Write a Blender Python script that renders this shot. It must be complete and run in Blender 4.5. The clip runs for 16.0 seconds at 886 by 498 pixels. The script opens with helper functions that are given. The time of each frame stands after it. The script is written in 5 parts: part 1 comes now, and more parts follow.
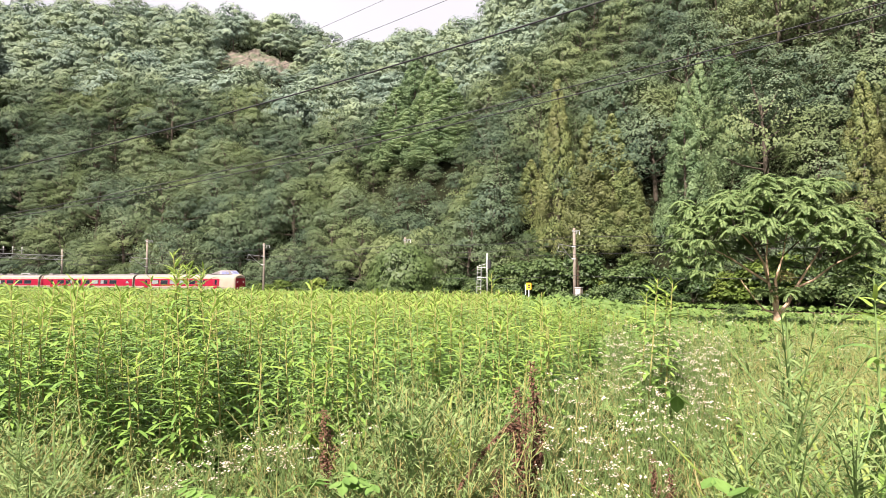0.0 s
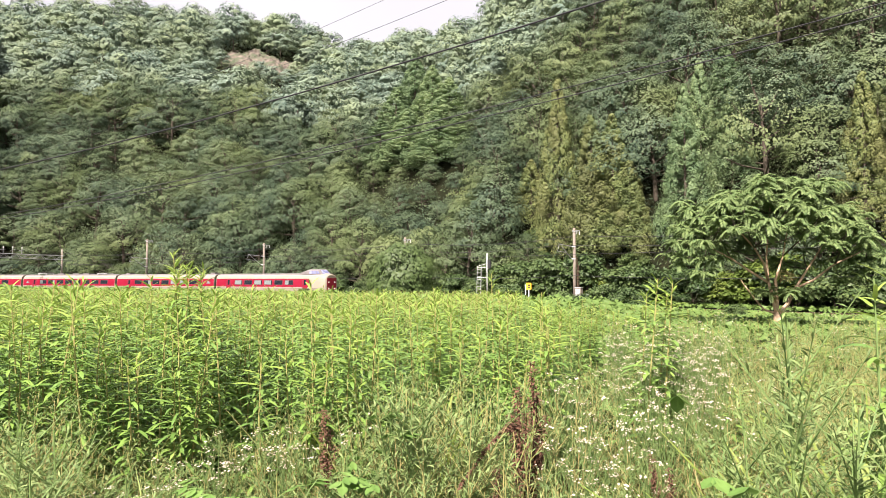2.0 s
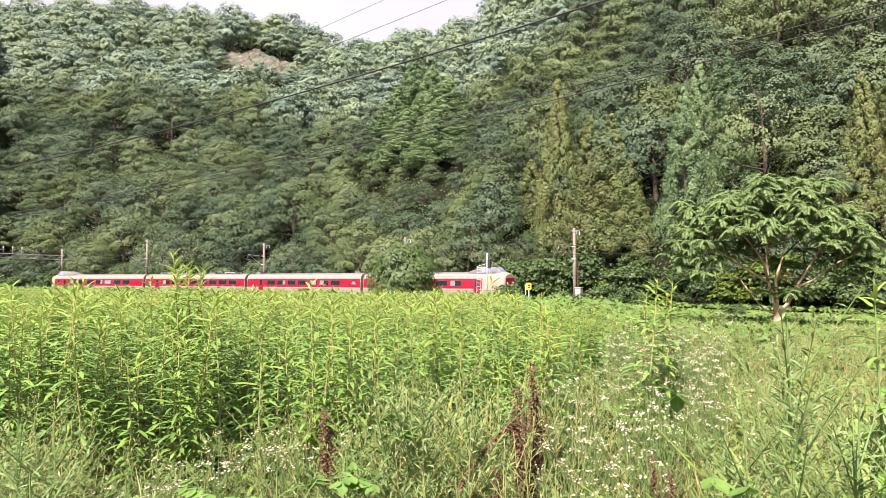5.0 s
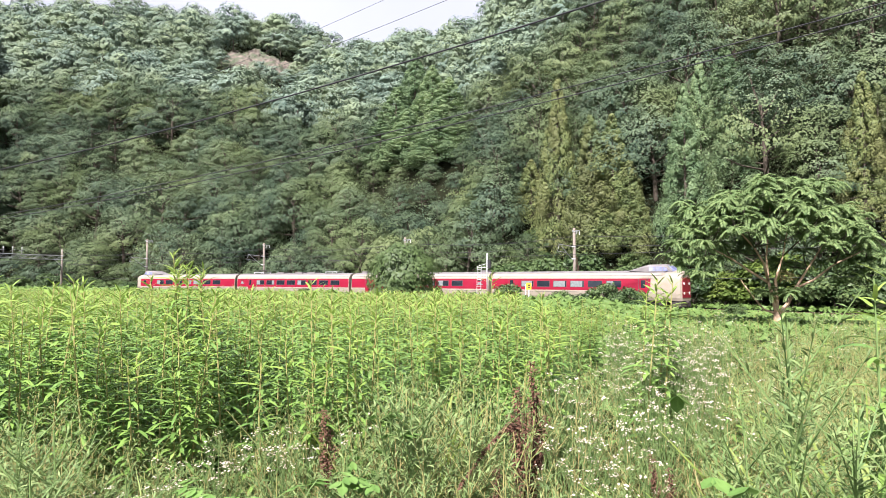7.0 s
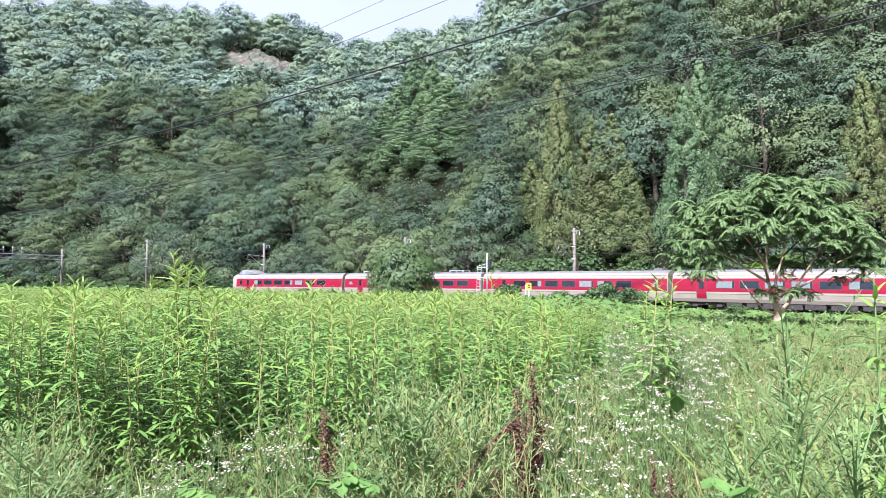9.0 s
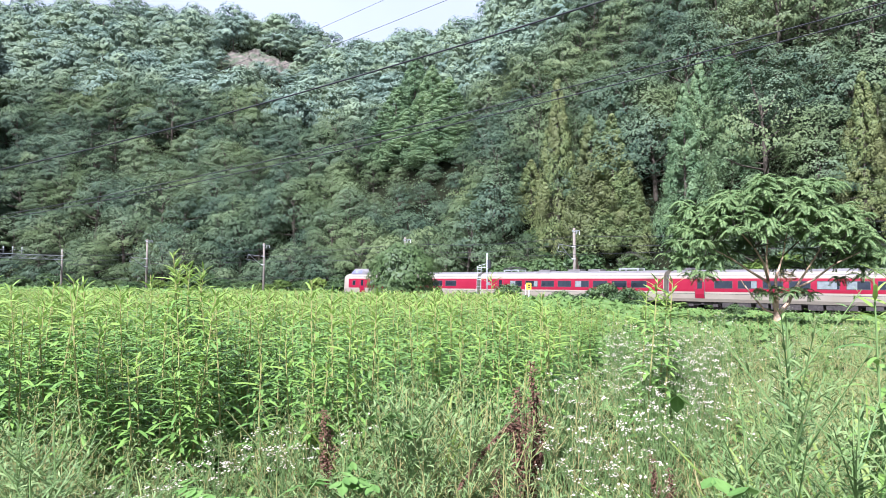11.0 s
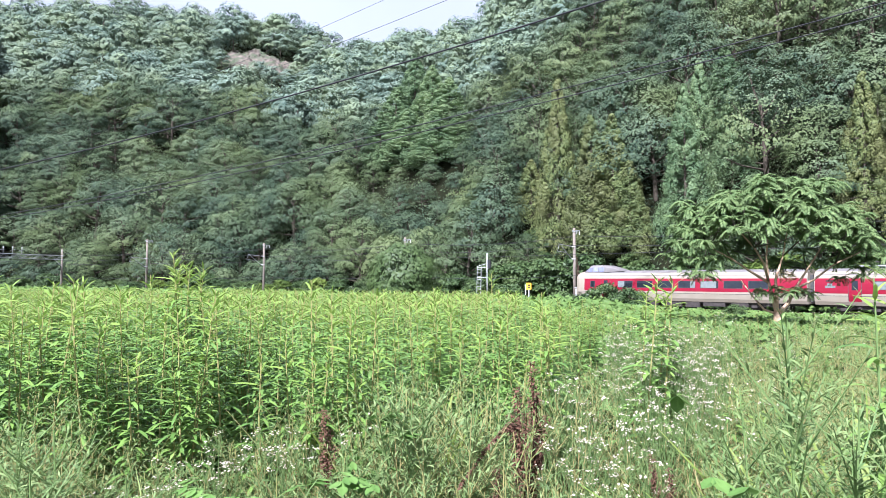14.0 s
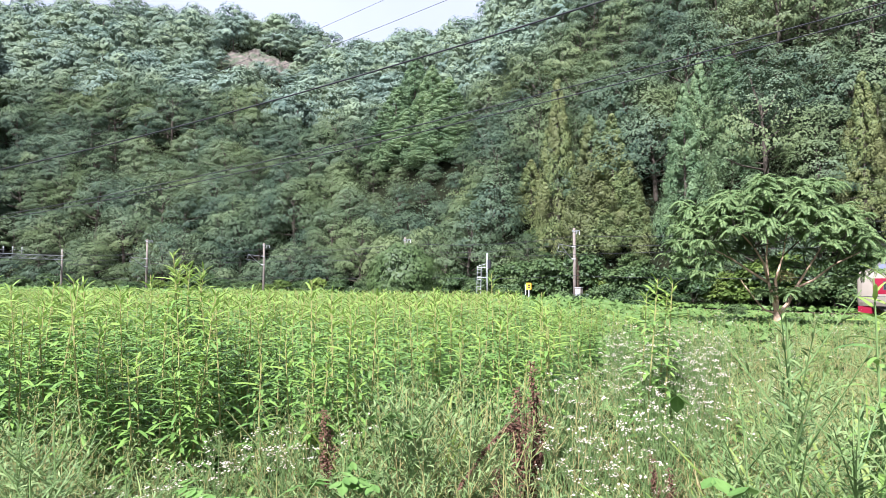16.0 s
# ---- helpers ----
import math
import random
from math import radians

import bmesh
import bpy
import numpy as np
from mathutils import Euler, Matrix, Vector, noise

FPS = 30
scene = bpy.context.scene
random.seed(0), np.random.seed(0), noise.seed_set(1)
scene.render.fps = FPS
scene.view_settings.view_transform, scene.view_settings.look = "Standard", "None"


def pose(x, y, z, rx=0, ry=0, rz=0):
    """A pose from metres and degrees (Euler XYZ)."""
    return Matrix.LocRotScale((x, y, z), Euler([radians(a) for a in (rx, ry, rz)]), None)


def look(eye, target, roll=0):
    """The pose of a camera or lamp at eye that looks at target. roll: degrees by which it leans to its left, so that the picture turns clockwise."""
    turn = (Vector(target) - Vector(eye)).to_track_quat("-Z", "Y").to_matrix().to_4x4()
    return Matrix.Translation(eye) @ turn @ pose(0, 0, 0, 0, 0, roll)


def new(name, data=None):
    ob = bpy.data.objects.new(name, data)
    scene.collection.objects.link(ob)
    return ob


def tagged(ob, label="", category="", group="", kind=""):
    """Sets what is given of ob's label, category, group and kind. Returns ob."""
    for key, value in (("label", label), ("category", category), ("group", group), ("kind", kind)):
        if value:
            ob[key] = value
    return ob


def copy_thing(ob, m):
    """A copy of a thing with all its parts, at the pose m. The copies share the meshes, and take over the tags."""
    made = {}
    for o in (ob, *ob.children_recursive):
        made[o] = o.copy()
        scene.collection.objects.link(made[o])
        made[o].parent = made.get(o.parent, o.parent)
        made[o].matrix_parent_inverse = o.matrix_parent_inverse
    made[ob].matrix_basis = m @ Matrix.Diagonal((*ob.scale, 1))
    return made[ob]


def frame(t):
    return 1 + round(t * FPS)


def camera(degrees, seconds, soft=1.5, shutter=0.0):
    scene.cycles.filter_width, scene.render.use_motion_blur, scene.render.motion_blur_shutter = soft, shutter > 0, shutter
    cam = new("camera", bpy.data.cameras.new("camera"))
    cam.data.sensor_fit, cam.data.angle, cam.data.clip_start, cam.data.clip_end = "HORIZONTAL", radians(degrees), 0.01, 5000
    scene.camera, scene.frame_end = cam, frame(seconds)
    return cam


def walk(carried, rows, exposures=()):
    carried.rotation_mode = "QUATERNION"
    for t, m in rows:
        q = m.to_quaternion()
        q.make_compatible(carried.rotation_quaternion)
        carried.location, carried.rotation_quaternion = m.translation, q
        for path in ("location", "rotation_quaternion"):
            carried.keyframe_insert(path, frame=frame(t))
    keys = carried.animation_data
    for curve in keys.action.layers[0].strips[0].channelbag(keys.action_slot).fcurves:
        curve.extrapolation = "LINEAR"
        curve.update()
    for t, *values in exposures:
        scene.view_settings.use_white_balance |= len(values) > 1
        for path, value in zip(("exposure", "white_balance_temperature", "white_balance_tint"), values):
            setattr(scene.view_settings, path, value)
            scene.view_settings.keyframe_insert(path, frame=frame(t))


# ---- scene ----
# World: x to the east, y ahead of the camera, z up; z = 0 is the field under the camera.
EYE = 1.65
cam = camera(69.98, 16.0, soft=0.6)
still = pose(0, 0, EYE, 92.735, 0, 0)
walk(cam, [(0.0, still), (16.0, still)], exposures=[(0.0, 1.47, 6500, 23), (4.2, 1.47, 6500, 23), (7.0, 1.45, 5900, 23), (9.0, 1.45, 5250, 23), (12.5, 1.45, 5200, 23), (16.0, 1.45, 5400, 23)])

# ---- sky and sun ----
SUN_AZ, SUN_EL = 206.0, 49.0          # bearing clockwise from straight ahead, height, degrees
world = bpy.data.worlds.new("sky")
scene.world = world
world.use_nodes = True
wn = world.node_tree.nodes
wl = world.node_tree.links
wn.clear()
w_out = wn.new("ShaderNodeOutputWorld")
w_bg = wn.new("ShaderNodeBackground")
w_sky = wn.new("ShaderNodeTexSky")
w_sky.sky_type = "NISHITA"
w_sky.sun_disc = False
w_sky.sun_elevation = radians(SUN_EL)
w_sky.sun_rotation = radians(SUN_AZ)
w_sky.dust_density = 3.0
w_co = wn.new("ShaderNodeTexCoord")
w_noise = wn.new("ShaderNodeTexNoise")
w_noise.inputs["Scale"].default_value = 2.2
w_noise.inputs["Detail"].default_value = 5.0
w_ramp = wn.new("ShaderNodeMapRange")
w_ramp.inputs["From Min"].default_value = 0.32
w_ramp.inputs["From Max"].default_value = 0.62
w_ramp.inputs["To Min"].default_value = 0.80
w_ramp.inputs["To Max"].default_value = 0.95
w_mix = wn.new("ShaderNodeMix")
w_mix.data_type = "RGBA"
w_mix.inputs[7].default_value = (7.0, 7.15, 7.05, 1)
wl.new(w_co.outputs["Generated"], w_noise.inputs["Vector"])
wl.new(w_noise.outputs["Fac"], w_ramp.inputs["Value"])
wl.new(w_ramp.outputs["Result"], w_mix.inputs[0])
wl.new(w_sky.outputs["Color"], w_mix.inputs[6])
wl.new(w_mix.outputs[2], w_bg.inputs["Color"])
w_bg.inputs["Strength"].default_value = 0.054
wl.new(w_bg.outputs["Background"], w_out.inputs["Surface"])

sun = new("sun", bpy.data.lights.new("sun", "SUN"))
sun.data.energy = 5.0
sun.data.angle = radians(1.5)
sun.data.color = (1.0, 0.94, 0.84)
_az, _el = radians(SUN_AZ), radians(SUN_EL)
sun.matrix_world = look((0, 0, 60), (-math.sin(_az) * math.cos(_el), -math.cos(_az) * math.cos(_el), 60 - math.sin(_el)))

# ---- materials ----


def material(name, a, b, rough=0.6, scale=1.0, metal=0.0, island=False, leafy=0.55, obj=False, thin=0.0, bump=0.0, bump_scale=30.0,
             big=None, big_scale=0.12, spec=0.3):
    """Two tones mixed by fine noise (or by leaf), a third tone in broad patches, fine relief."""
    m = bpy.data.materials.new(name)
    m.use_nodes = True
    n, l = m.node_tree.nodes, m.node_tree.links
    n.clear()
    out = n.new("ShaderNodeOutputMaterial")
    bs = n.new("ShaderNodeBsdfPrincipled")
    co = n.new("ShaderNodeTexCoord")
    geo = n.new("ShaderNodeNewGeometry")
    noi = n.new("ShaderNodeTexNoise")
    noi.inputs["Scale"].default_value = scale
    noi.inputs["Detail"].default_value = 4.0
    l.new(co.outputs["Object"] if not island else geo.outputs["Position"], noi.inputs["Vector"])
    mix = n.new("ShaderNodeMix")
    mix.data_type = "RGBA"
    mix.inputs[6].default_value = (*a, 1)
    mix.inputs[7].default_value = (*b, 1)
    rng_node = n.new("ShaderNodeMapRange")
    rng_node.inputs["From Min"].default_value = 0.3
    rng_node.inputs["From Max"].default_value = 0.7
    if island:
        add = n.new("ShaderNodeMath")
        add.operation = "MULTIPLY_ADD"
        l.new(geo.outputs["Random Per Island"], add.inputs[0])
        add.inputs[1].default_value = leafy
        sc = n.new("ShaderNodeMath")
        sc.operation = "MULTIPLY"
        sc.inputs[1].default_value = 1.0 - leafy
        l.new(noi.outputs["Fac"], sc.inputs[0])
        l.new(sc.outputs[0], add.inputs[2])
        l.new(add.outputs[0], rng_node.inputs["Value"])
        rng_node.inputs["From Min"].default_value = 0.1 + (0.55 - leafy) * 0.75
        rng_node.inputs["From Max"].default_value = 0.9 - (0.55 - leafy) * 0.75
    else:
        l.new(noi.outputs["Fac"], rng_node.inputs["Value"])
    l.new(rng_node.outputs["Result"], mix.inputs[0])
    col = mix.outputs[2]
    if big is not None:
        n2 = n.new("ShaderNodeTexNoise")
        n2.inputs["Scale"].default_value = big_scale
        n2.inputs["Detail"].default_value = 2.0
        l.new(geo.outputs["Position"], n2.inputs["Vector"])
        r2 = n.new("ShaderNodeMapRange")
        r2.inputs["From Min"].default_value = 0.42
        r2.inputs["From Max"].default_value = 0.62
        l.new(n2.outputs["Fac"], r2.inputs["Value"])
        mx = n.new("ShaderNodeMix")
        mx.data_type = "RGBA"
        l.new(r2.outputs["Result"], mx.inputs[0])
        l.new(col, mx.inputs[6])
        mx.inputs[7].default_value = (*big, 1)
        col = mx.outputs[2]
    if obj:
        info = n.new("ShaderNodeObjectInfo")
        hsv = n.new("ShaderNodeHueSaturation")
        r3 = n.new("ShaderNodeMapRange")
        r3.inputs["To Min"].default_value = 0.72
        r3.inputs["To Max"].default_value = 1.3
        l.new(info.outputs["Random"], r3.inputs["Value"])
        l.new(r3.outputs["Result"], hsv.inputs["Value"])
        r4 = n.new("ShaderNodeMapRange")
        r4.inputs["To Min"].default_value = 0.515
        r4.inputs["To Max"].default_value = 0.485
        l.new(info.outputs["Random"], r4.inputs["Value"])
        l.new(r4.outputs["Result"], hsv.inputs["Hue"])
        l.new(col, hsv.inputs["Color"])
        col = hsv.outputs["Color"]
    l.new(col, bs.inputs["Base Color"])
    bs.inputs["Roughness"].default_value = rough
    bs.inputs["Metallic"].default_value = metal
    bs.inputs["Specular IOR Level"].default_value = spec
    if bump:
        nb = n.new("ShaderNodeTexNoise")
        nb.inputs["Scale"].default_value = bump_scale
        nb.inputs["Detail"].default_value = 5.0
        l.new(co.outputs["Object"], nb.inputs["Vector"])
        bp = n.new("ShaderNodeBump")
        bp.inputs["Strength"].default_value = bump
        bp.inputs["Distance"].default_value = 0.02
        l.new(nb.outputs["Fac"], bp.inputs["Height"])
        l.new(bp.outputs["Normal"], bs.inputs["Normal"])
    if thin:
        tr = n.new("ShaderNodeBsdfTranslucent")
        l.new(col, tr.inputs["Color"])
        ms = n.new("ShaderNodeMixShader")
        ms.inputs[0].default_value = thin
        l.new(bs.outputs[0], ms.inputs[1])
        l.new(tr.outputs[0], ms.inputs[2])
        l.new(ms.outputs[0], out.inputs["Surface"])
    else:
        l.new(bs.outputs[0], out.inputs["Surface"])
    return m


# soil and litter taken near black: shade in the gaps is put into the colour
M_SHADED_SOIL = material("shade_darkened_soil_and_litter", (0.007, 0.011, 0.005), (0.019, 0.019, 0.009), 0.95, 3.0, bump=0.6, bump_scale=8, spec=0.05)
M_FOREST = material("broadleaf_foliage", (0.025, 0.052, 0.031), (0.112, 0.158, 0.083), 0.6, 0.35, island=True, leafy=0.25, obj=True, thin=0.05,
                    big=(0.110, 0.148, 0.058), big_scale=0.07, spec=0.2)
# distance haze is put into this leaf colour: paler and bluer than M_FOREST
M_HAZY_WOODS = material("far_woods_foliage_hazed", (0.078, 0.126, 0.094), (0.228, 0.300, 0.216), 0.6, 0.13, island=True, leafy=0.25, thin=0.08,
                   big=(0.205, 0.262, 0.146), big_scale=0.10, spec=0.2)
M_CEDAR = material("cedar_foliage", (0.075, 0.110, 0.036), (0.190, 0.228, 0.072), 0.6, 0.3, island=True, leafy=0.25, obj=True, thin=0.08,
                   big=(0.110, 0.127, 0.043), big_scale=0.3)
M_CEDAR_GREEN = material("green_cedar_foliage", (0.078, 0.140, 0.062), (0.185, 0.265, 0.112), 0.6, 0.3, island=True, leafy=0.25, obj=True, thin=0.1)
M_BARK = material("bark", (0.055, 0.043, 0.030), (0.100, 0.083, 0.060), 0.9, 6.0, bump=0.8, bump_scale=18)
M_PALE_BARK = material("pale_smooth_bark", (0.462, 0.306, 0.190), (0.660, 0.469, 0.314), 0.8, 5.0, bump=0.5, bump_scale=25)
M_WALNUT = material("pinnate_leaf", (0.070, 0.128, 0.040), (0.195, 0.265, 0.092), 0.6, 1.2, island=True, thin=0.2, spec=0.25)
M_BUSH = material("bush_leaf", (0.039, 0.075, 0.023), (0.092, 0.139, 0.043), 0.5, 0.8, island=True, obj=True, thin=0.18)
M_LIME = material("lime_shrub_leaf", (0.091, 0.147, 0.025), (0.182, 0.238, 0.042), 0.5, 0.8, island=True, obj=True, thin=0.25)
M_VINE = material("vine_leaf", (0.086, 0.158, 0.032), (0.158, 0.245, 0.061), 0.5, 0.7, island=True, thin=0.28)
M_ROD = material("goldenrod_leaf", (0.085, 0.176, 0.037), (0.216, 0.345, 0.065), 0.45, 2.0, island=True, thin=0.2, spec=0.45)
M_ROD_TOP = material("young_goldenrod_leaf", (0.164, 0.268, 0.042), (0.280, 0.376, 0.076), 0.5, 2.0, island=True, thin=0.28)
M_STEM = material("green_brown_stem", (0.225, 0.252, 0.072), (0.378, 0.306, 0.126), 0.7, 4.0)
M_FLEA = material("fleabane_stem_leaf", (0.128, 0.217, 0.060), (0.210, 0.300, 0.098), 0.6, 3.0, island=True, thin=0.25)
M_PETAL = material("white_petals", (0.46, 0.40, 0.28), (0.62, 0.56, 0.44), 0.7, 8.0, island=True, thin=0.25)
M_MUG = material("greygreen_weed_leaf", (0.089, 0.162, 0.046), (0.269, 0.341, 0.124), 0.6, 1.2, island=True, thin=0.25)
M_LOBED = material("light_lobed_leaf", (0.096, 0.196, 0.040), (0.184, 0.304, 0.072), 0.5, 3.0, island=True, thin=0.3)
M_GRASS = material("grass_blade", (0.133, 0.224, 0.032), (0.259, 0.329, 0.066), 0.5, 2.5, island=True, thin=0.32)
M_DRY = material("dry_brown_seedhead", (0.075, 0.036, 0.022), (0.165, 0.085, 0.050), 0.9, 6.0, island=True)
M_STRAW = material("dry_yellow_leaf", (0.306, 0.238, 0.085), (0.408, 0.340, 0.153), 0.7, 4.0, island=True, thin=0.2)
M_ROCK = material("pale_rock", (0.077, 0.066, 0.053), (0.180, 0.150, 0.118), 0.95, 0.6, bump=1.0, bump_scale=2.5, big=(0.074, 0.091, 0.052), big_scale=0.35)
M_BALLAST = material("ballast", (0.10, 0.085, 0.07), (0.22, 0.19, 0.16), 0.95, 9.0, bump=1.0, bump_scale=30)
M_RAIL = material("worn_rail_steel", (0.12, 0.07, 0.05), (0.22, 0.15, 0.11), 0.5, 4.0, metal=0.7)
M_CONCRETE = material("weathered_concrete", (0.175, 0.150, 0.118), (0.255, 0.222, 0.180), 0.9, 2.0, bump=0.4, bump_scale=20)
M_GALV = material("galvanised_steel", (0.38, 0.39, 0.39), (0.52, 0.52, 0.51), 0.5, 5.0, metal=0.3)
M_WIRE = material("dark_cable", (0.02, 0.02, 0.022), (0.04, 0.04, 0.04), 0.6, 3.0)
M_PORCELAIN = material("insulator_porcelain", (0.70, 0.69, 0.66), (0.80, 0.79, 0.76), 0.25, 5.0)
M_YELLOW = material("yellow_orange_sign_paint", (0.80, 0.42, 0.02), (0.86, 0.52, 0.04), 0.45, 6.0)
M_BLACK = material("black_paint", (0.02, 0.02, 0.02), (0.035, 0.035, 0.035), 0.5, 6.0)
M_CREAM = material("cream_train_paint", (0.285, 0.242, 0.180), (0.335, 0.292, 0.225), 0.45, 0.8, spec=0.4)
M_RED = material("red_train_paint", (0.220, 0.007, 0.024), (0.255, 0.012, 0.031), 0.35, 0.8, spec=0.4)
M_ROOF = material("grey_train_roof", (0.13, 0.120, 0.115), (0.20, 0.185, 0.175), 0.7, 1.2)
M_UNDER = material("sooty_underframe", (0.030, 0.026, 0.024), (0.070, 0.060, 0.052), 0.8, 5.0)
M_PANE = material("dark_window_glass", (0.012, 0.015, 0.020), (0.020, 0.024, 0.030), 0.06, 2.0, spec=0.6)
M_CURTAIN = material("pale_curtain", (0.13, 0.15, 0.14), (0.20, 0.22, 0.21), 0.8, 6.0)
M_CABPANE = material("cab_glass", (0.10, 0.11, 0.22), (0.30, 0.32, 0.46), 0.08, 1.5, spec=0.7)
M_GANGWAY = material("gangway_rubber", (0.05, 0.05, 0.05), (0.09, 0.085, 0.08), 0.8, 5.0)
M_LAMP = material("headlamp_lens", (0.75, 0.75, 0.70), (0.85, 0.85, 0.80), 0.15, 5.0)
M_WHITE = material("white_plastic", (0.72, 0.72, 0.72), (0.80, 0.80, 0.80), 0.5, 5.0)

# ---- mesh helpers ----


class Geo:
    """Collects points and faces, each face with a material slot."""

    def __init__(self):
        self.v, self.f, self.s = [], [], []

    def add(self, pts, faces, slot=0):
        k = len(self.v)
        self.v.extend(tuple(p) for p in pts)
        for q in faces:
            self.f.append(tuple(i + k for i in q))
            self.s.append(slot)

    def box(self, x0, y0, z0, x1, y1, z1, slot=0):
        p = [(x0, y0, z0), (x1, y0, z0), (x1, y1, z0), (x0, y1, z0), (x0, y0, z1), (x1, y0, z1), (x1, y1, z1), (x0, y1, z1)]
        self.add(p, [(3, 2, 1, 0), (4, 5, 6, 7), (0, 1, 5, 4), (1, 2, 6, 5), (2, 3, 7, 6), (3, 0, 4, 7)], slot)

    def tube(self, path, radii, sides=6, slot=0, caps=True):
        path = [Vector(p) for p in path]
        if not hasattr(radii, "__len__"):
            radii = [radii] * len(path)
        rings = []
        for i, p in enumerate(path):
            d = (path[min(i + 1, len(path) - 1)] - path[max(i - 1, 0)]).normalized()
            a = d.orthogonal().normalized() if abs(d.z) > 0.95 else d.cross(Vector((0, 0, 1))).normalized()
            b = d.cross(a)
            rings.append([p + (a * math.cos(6.2832 * j / sides) + b * math.sin(6.2832 * j / sides)) * radii[i] for j in range(sides)])
        pts = [q for r in rings for q in r]
        faces = []
        for i in range(len(path) - 1):
            for j in range(sides):
                k = (j + 1) % sides
                faces.append((i * sides + j, i * sides + k, (i + 1) * sides + k, (i + 1) * sides + j))
        if caps:
            faces += [tuple(range(sides))[::-1], tuple((len(path) - 1) * sides + j for j in range(sides))]
        self.add(pts, faces, slot)

    def leaf(self, base, way, length, width, droop=0.5, slot=0, roll=0.0, steps=3):
        """A lance-shaped leaf that sets out along way and bends down."""
        p, d = Vector(base), Vector(way).normalized()
        side = d.cross(Vector((0, 0, 1)))
        side = side.normalized() if side.length > 0.05 else Vector((1, 0, 0))
        if roll:
            side = Matrix.Rotation(roll, 3, d) @ side
        pts = [p.copy()]
        seg = length / steps
        for i in range(1, steps):
            p = p + d * seg
            d = (d + Vector((0, 0, -droop / steps))).normalized()
            hw = width * 0.5 * (0.95 if i == 1 else 0.75)
            pts += [p - side * hw, p + side * hw]
        pts.append(p + d * seg)
        n = len(pts)
        faces = [(0, 2, 1)] + [(1 + 2 * i, 2 + 2 * i, 4 + 2 * i, 3 + 2 * i) for i in range(steps - 2)] + [(n - 3, n - 2, n - 1)]
        self.add(pts, faces, slot)

    def arrays(self):
        return np.array(self.v, dtype=np.float64).reshape(-1, 3), self.f, np.array(self.s, dtype=np.int32)


def mesh(name, geo, mats, smooth=False):
    me = bpy.data.meshes.new(name)
    me.from_pydata([tuple(p) for p in geo.v], [], geo.f)
    for m in mats if isinstance(mats, (list, tuple)) else [mats]:
        me.materials.append(m)
    if len(me.materials) > 1:
        me.polygons.foreach_set("material_index", geo.s)
    if smooth:
        me.polygons.foreach_set("use_smooth", [True] * len(me.polygons))
    me.update()
    return me


def part(name, geo, mats, parent, label="", smooth=False):
    ob = new(name, mesh(name, geo, mats, smooth))
    ob.parent = parent
    if label:
        tagged(ob, label)
    return ob


def thing(name, label, category, group="", kind=""):
    return tagged(new(name), label, category, group, kind)


def tri_mesh(name, verts, tris, mats, slots=None):
    """A mesh straight from arrays of points and triangles."""
    me = bpy.data.meshes.new(name)
    me.vertices.add(len(verts))
    me.vertices.foreach_set("co", np.ascontiguousarray(verts, dtype=np.float32).ravel())
    me.loops.add(len(tris) * 3)
    me.loops.foreach_set("vertex_index", np.ascontiguousarray(tris, dtype=np.int32).ravel())
    me.polygons.add(len(tris))
    me.polygons.foreach_set("loop_start", np.arange(0, len(tris) * 3, 3, dtype=np.int32))
    for m in mats:
        me.materials.append(m)
    if slots is not None:
        me.polygons.foreach_set("material_index", np.ascontiguousarray(slots, dtype=np.int32))
    me.update(calc_edges=True)
    return me


def triangles(geo):
    """Points, triangles and slots of a Geo."""
    t, s = [], []
    for q, k in zip(geo.f, geo.s):
        for i in range(1, len(q) - 1):
            t.append((q[0], q[i], q[i + 1]))
            s.append(k)
    return np.array(geo.v, dtype=np.float32), np.array(t, dtype=np.int32), np.array(s, dtype=np.int32)


def scatter(kinds, spots):
    """Joins copies of kinds (points, triangles, slots). spots: (kind, x, y, z, turn, size, lean x, lean y, tall)."""
    vs, ts, ss, k = [], [], [], 0
    for which, x, y, z, turn, size, lx, ly, tall in spots:
        v, t, s = kinds[which]
        c, n = math.cos(turn), math.sin(turn)
        p = v * np.array((size, size, size * tall), dtype=np.float32)
        h = p[:, 2]
        q = np.stack((p[:, 0] * c - p[:, 1] * n + lx * h + x, p[:, 0] * n + p[:, 1] * c + ly * h + y, h + z), axis=1)
        vs.append(q)
        ts.append(t + k)
        ss.append(s)
        k += len(v)
    return np.concatenate(vs), np.concatenate(ts), np.concatenate(ss)


R = random.Random(5)
NR = np.random.RandomState(7)


def leaf_cloud(centres, normals, sizes, rng, narrow=0.5):
    """Points and triangles of many small leaf sprays."""
    n = len(centres)
    nn = normals / np.maximum(np.linalg.norm(normals, axis=1, keepdims=True), 1e-6)
    a = rng.normal(size=(n, 3))
    a -= nn * np.sum(a * nn, axis=1, keepdims=True)
    a /= np.maximum(np.linalg.norm(a, axis=1, keepdims=True), 1e-6)
    b = np.cross(nn, a)
    s = sizes[:, None]
    p0 = centres + a * s * 0.62
    p1 = centres - a * s * 0.38 + b * s * narrow
    p2 = centres - a * s * 0.38 - b * s * narrow
    v = np.stack((p0, p1, p2), axis=1).reshape(-1, 3)
    return v, np.arange(3 * n, dtype=np.int32).reshape(-1, 3)

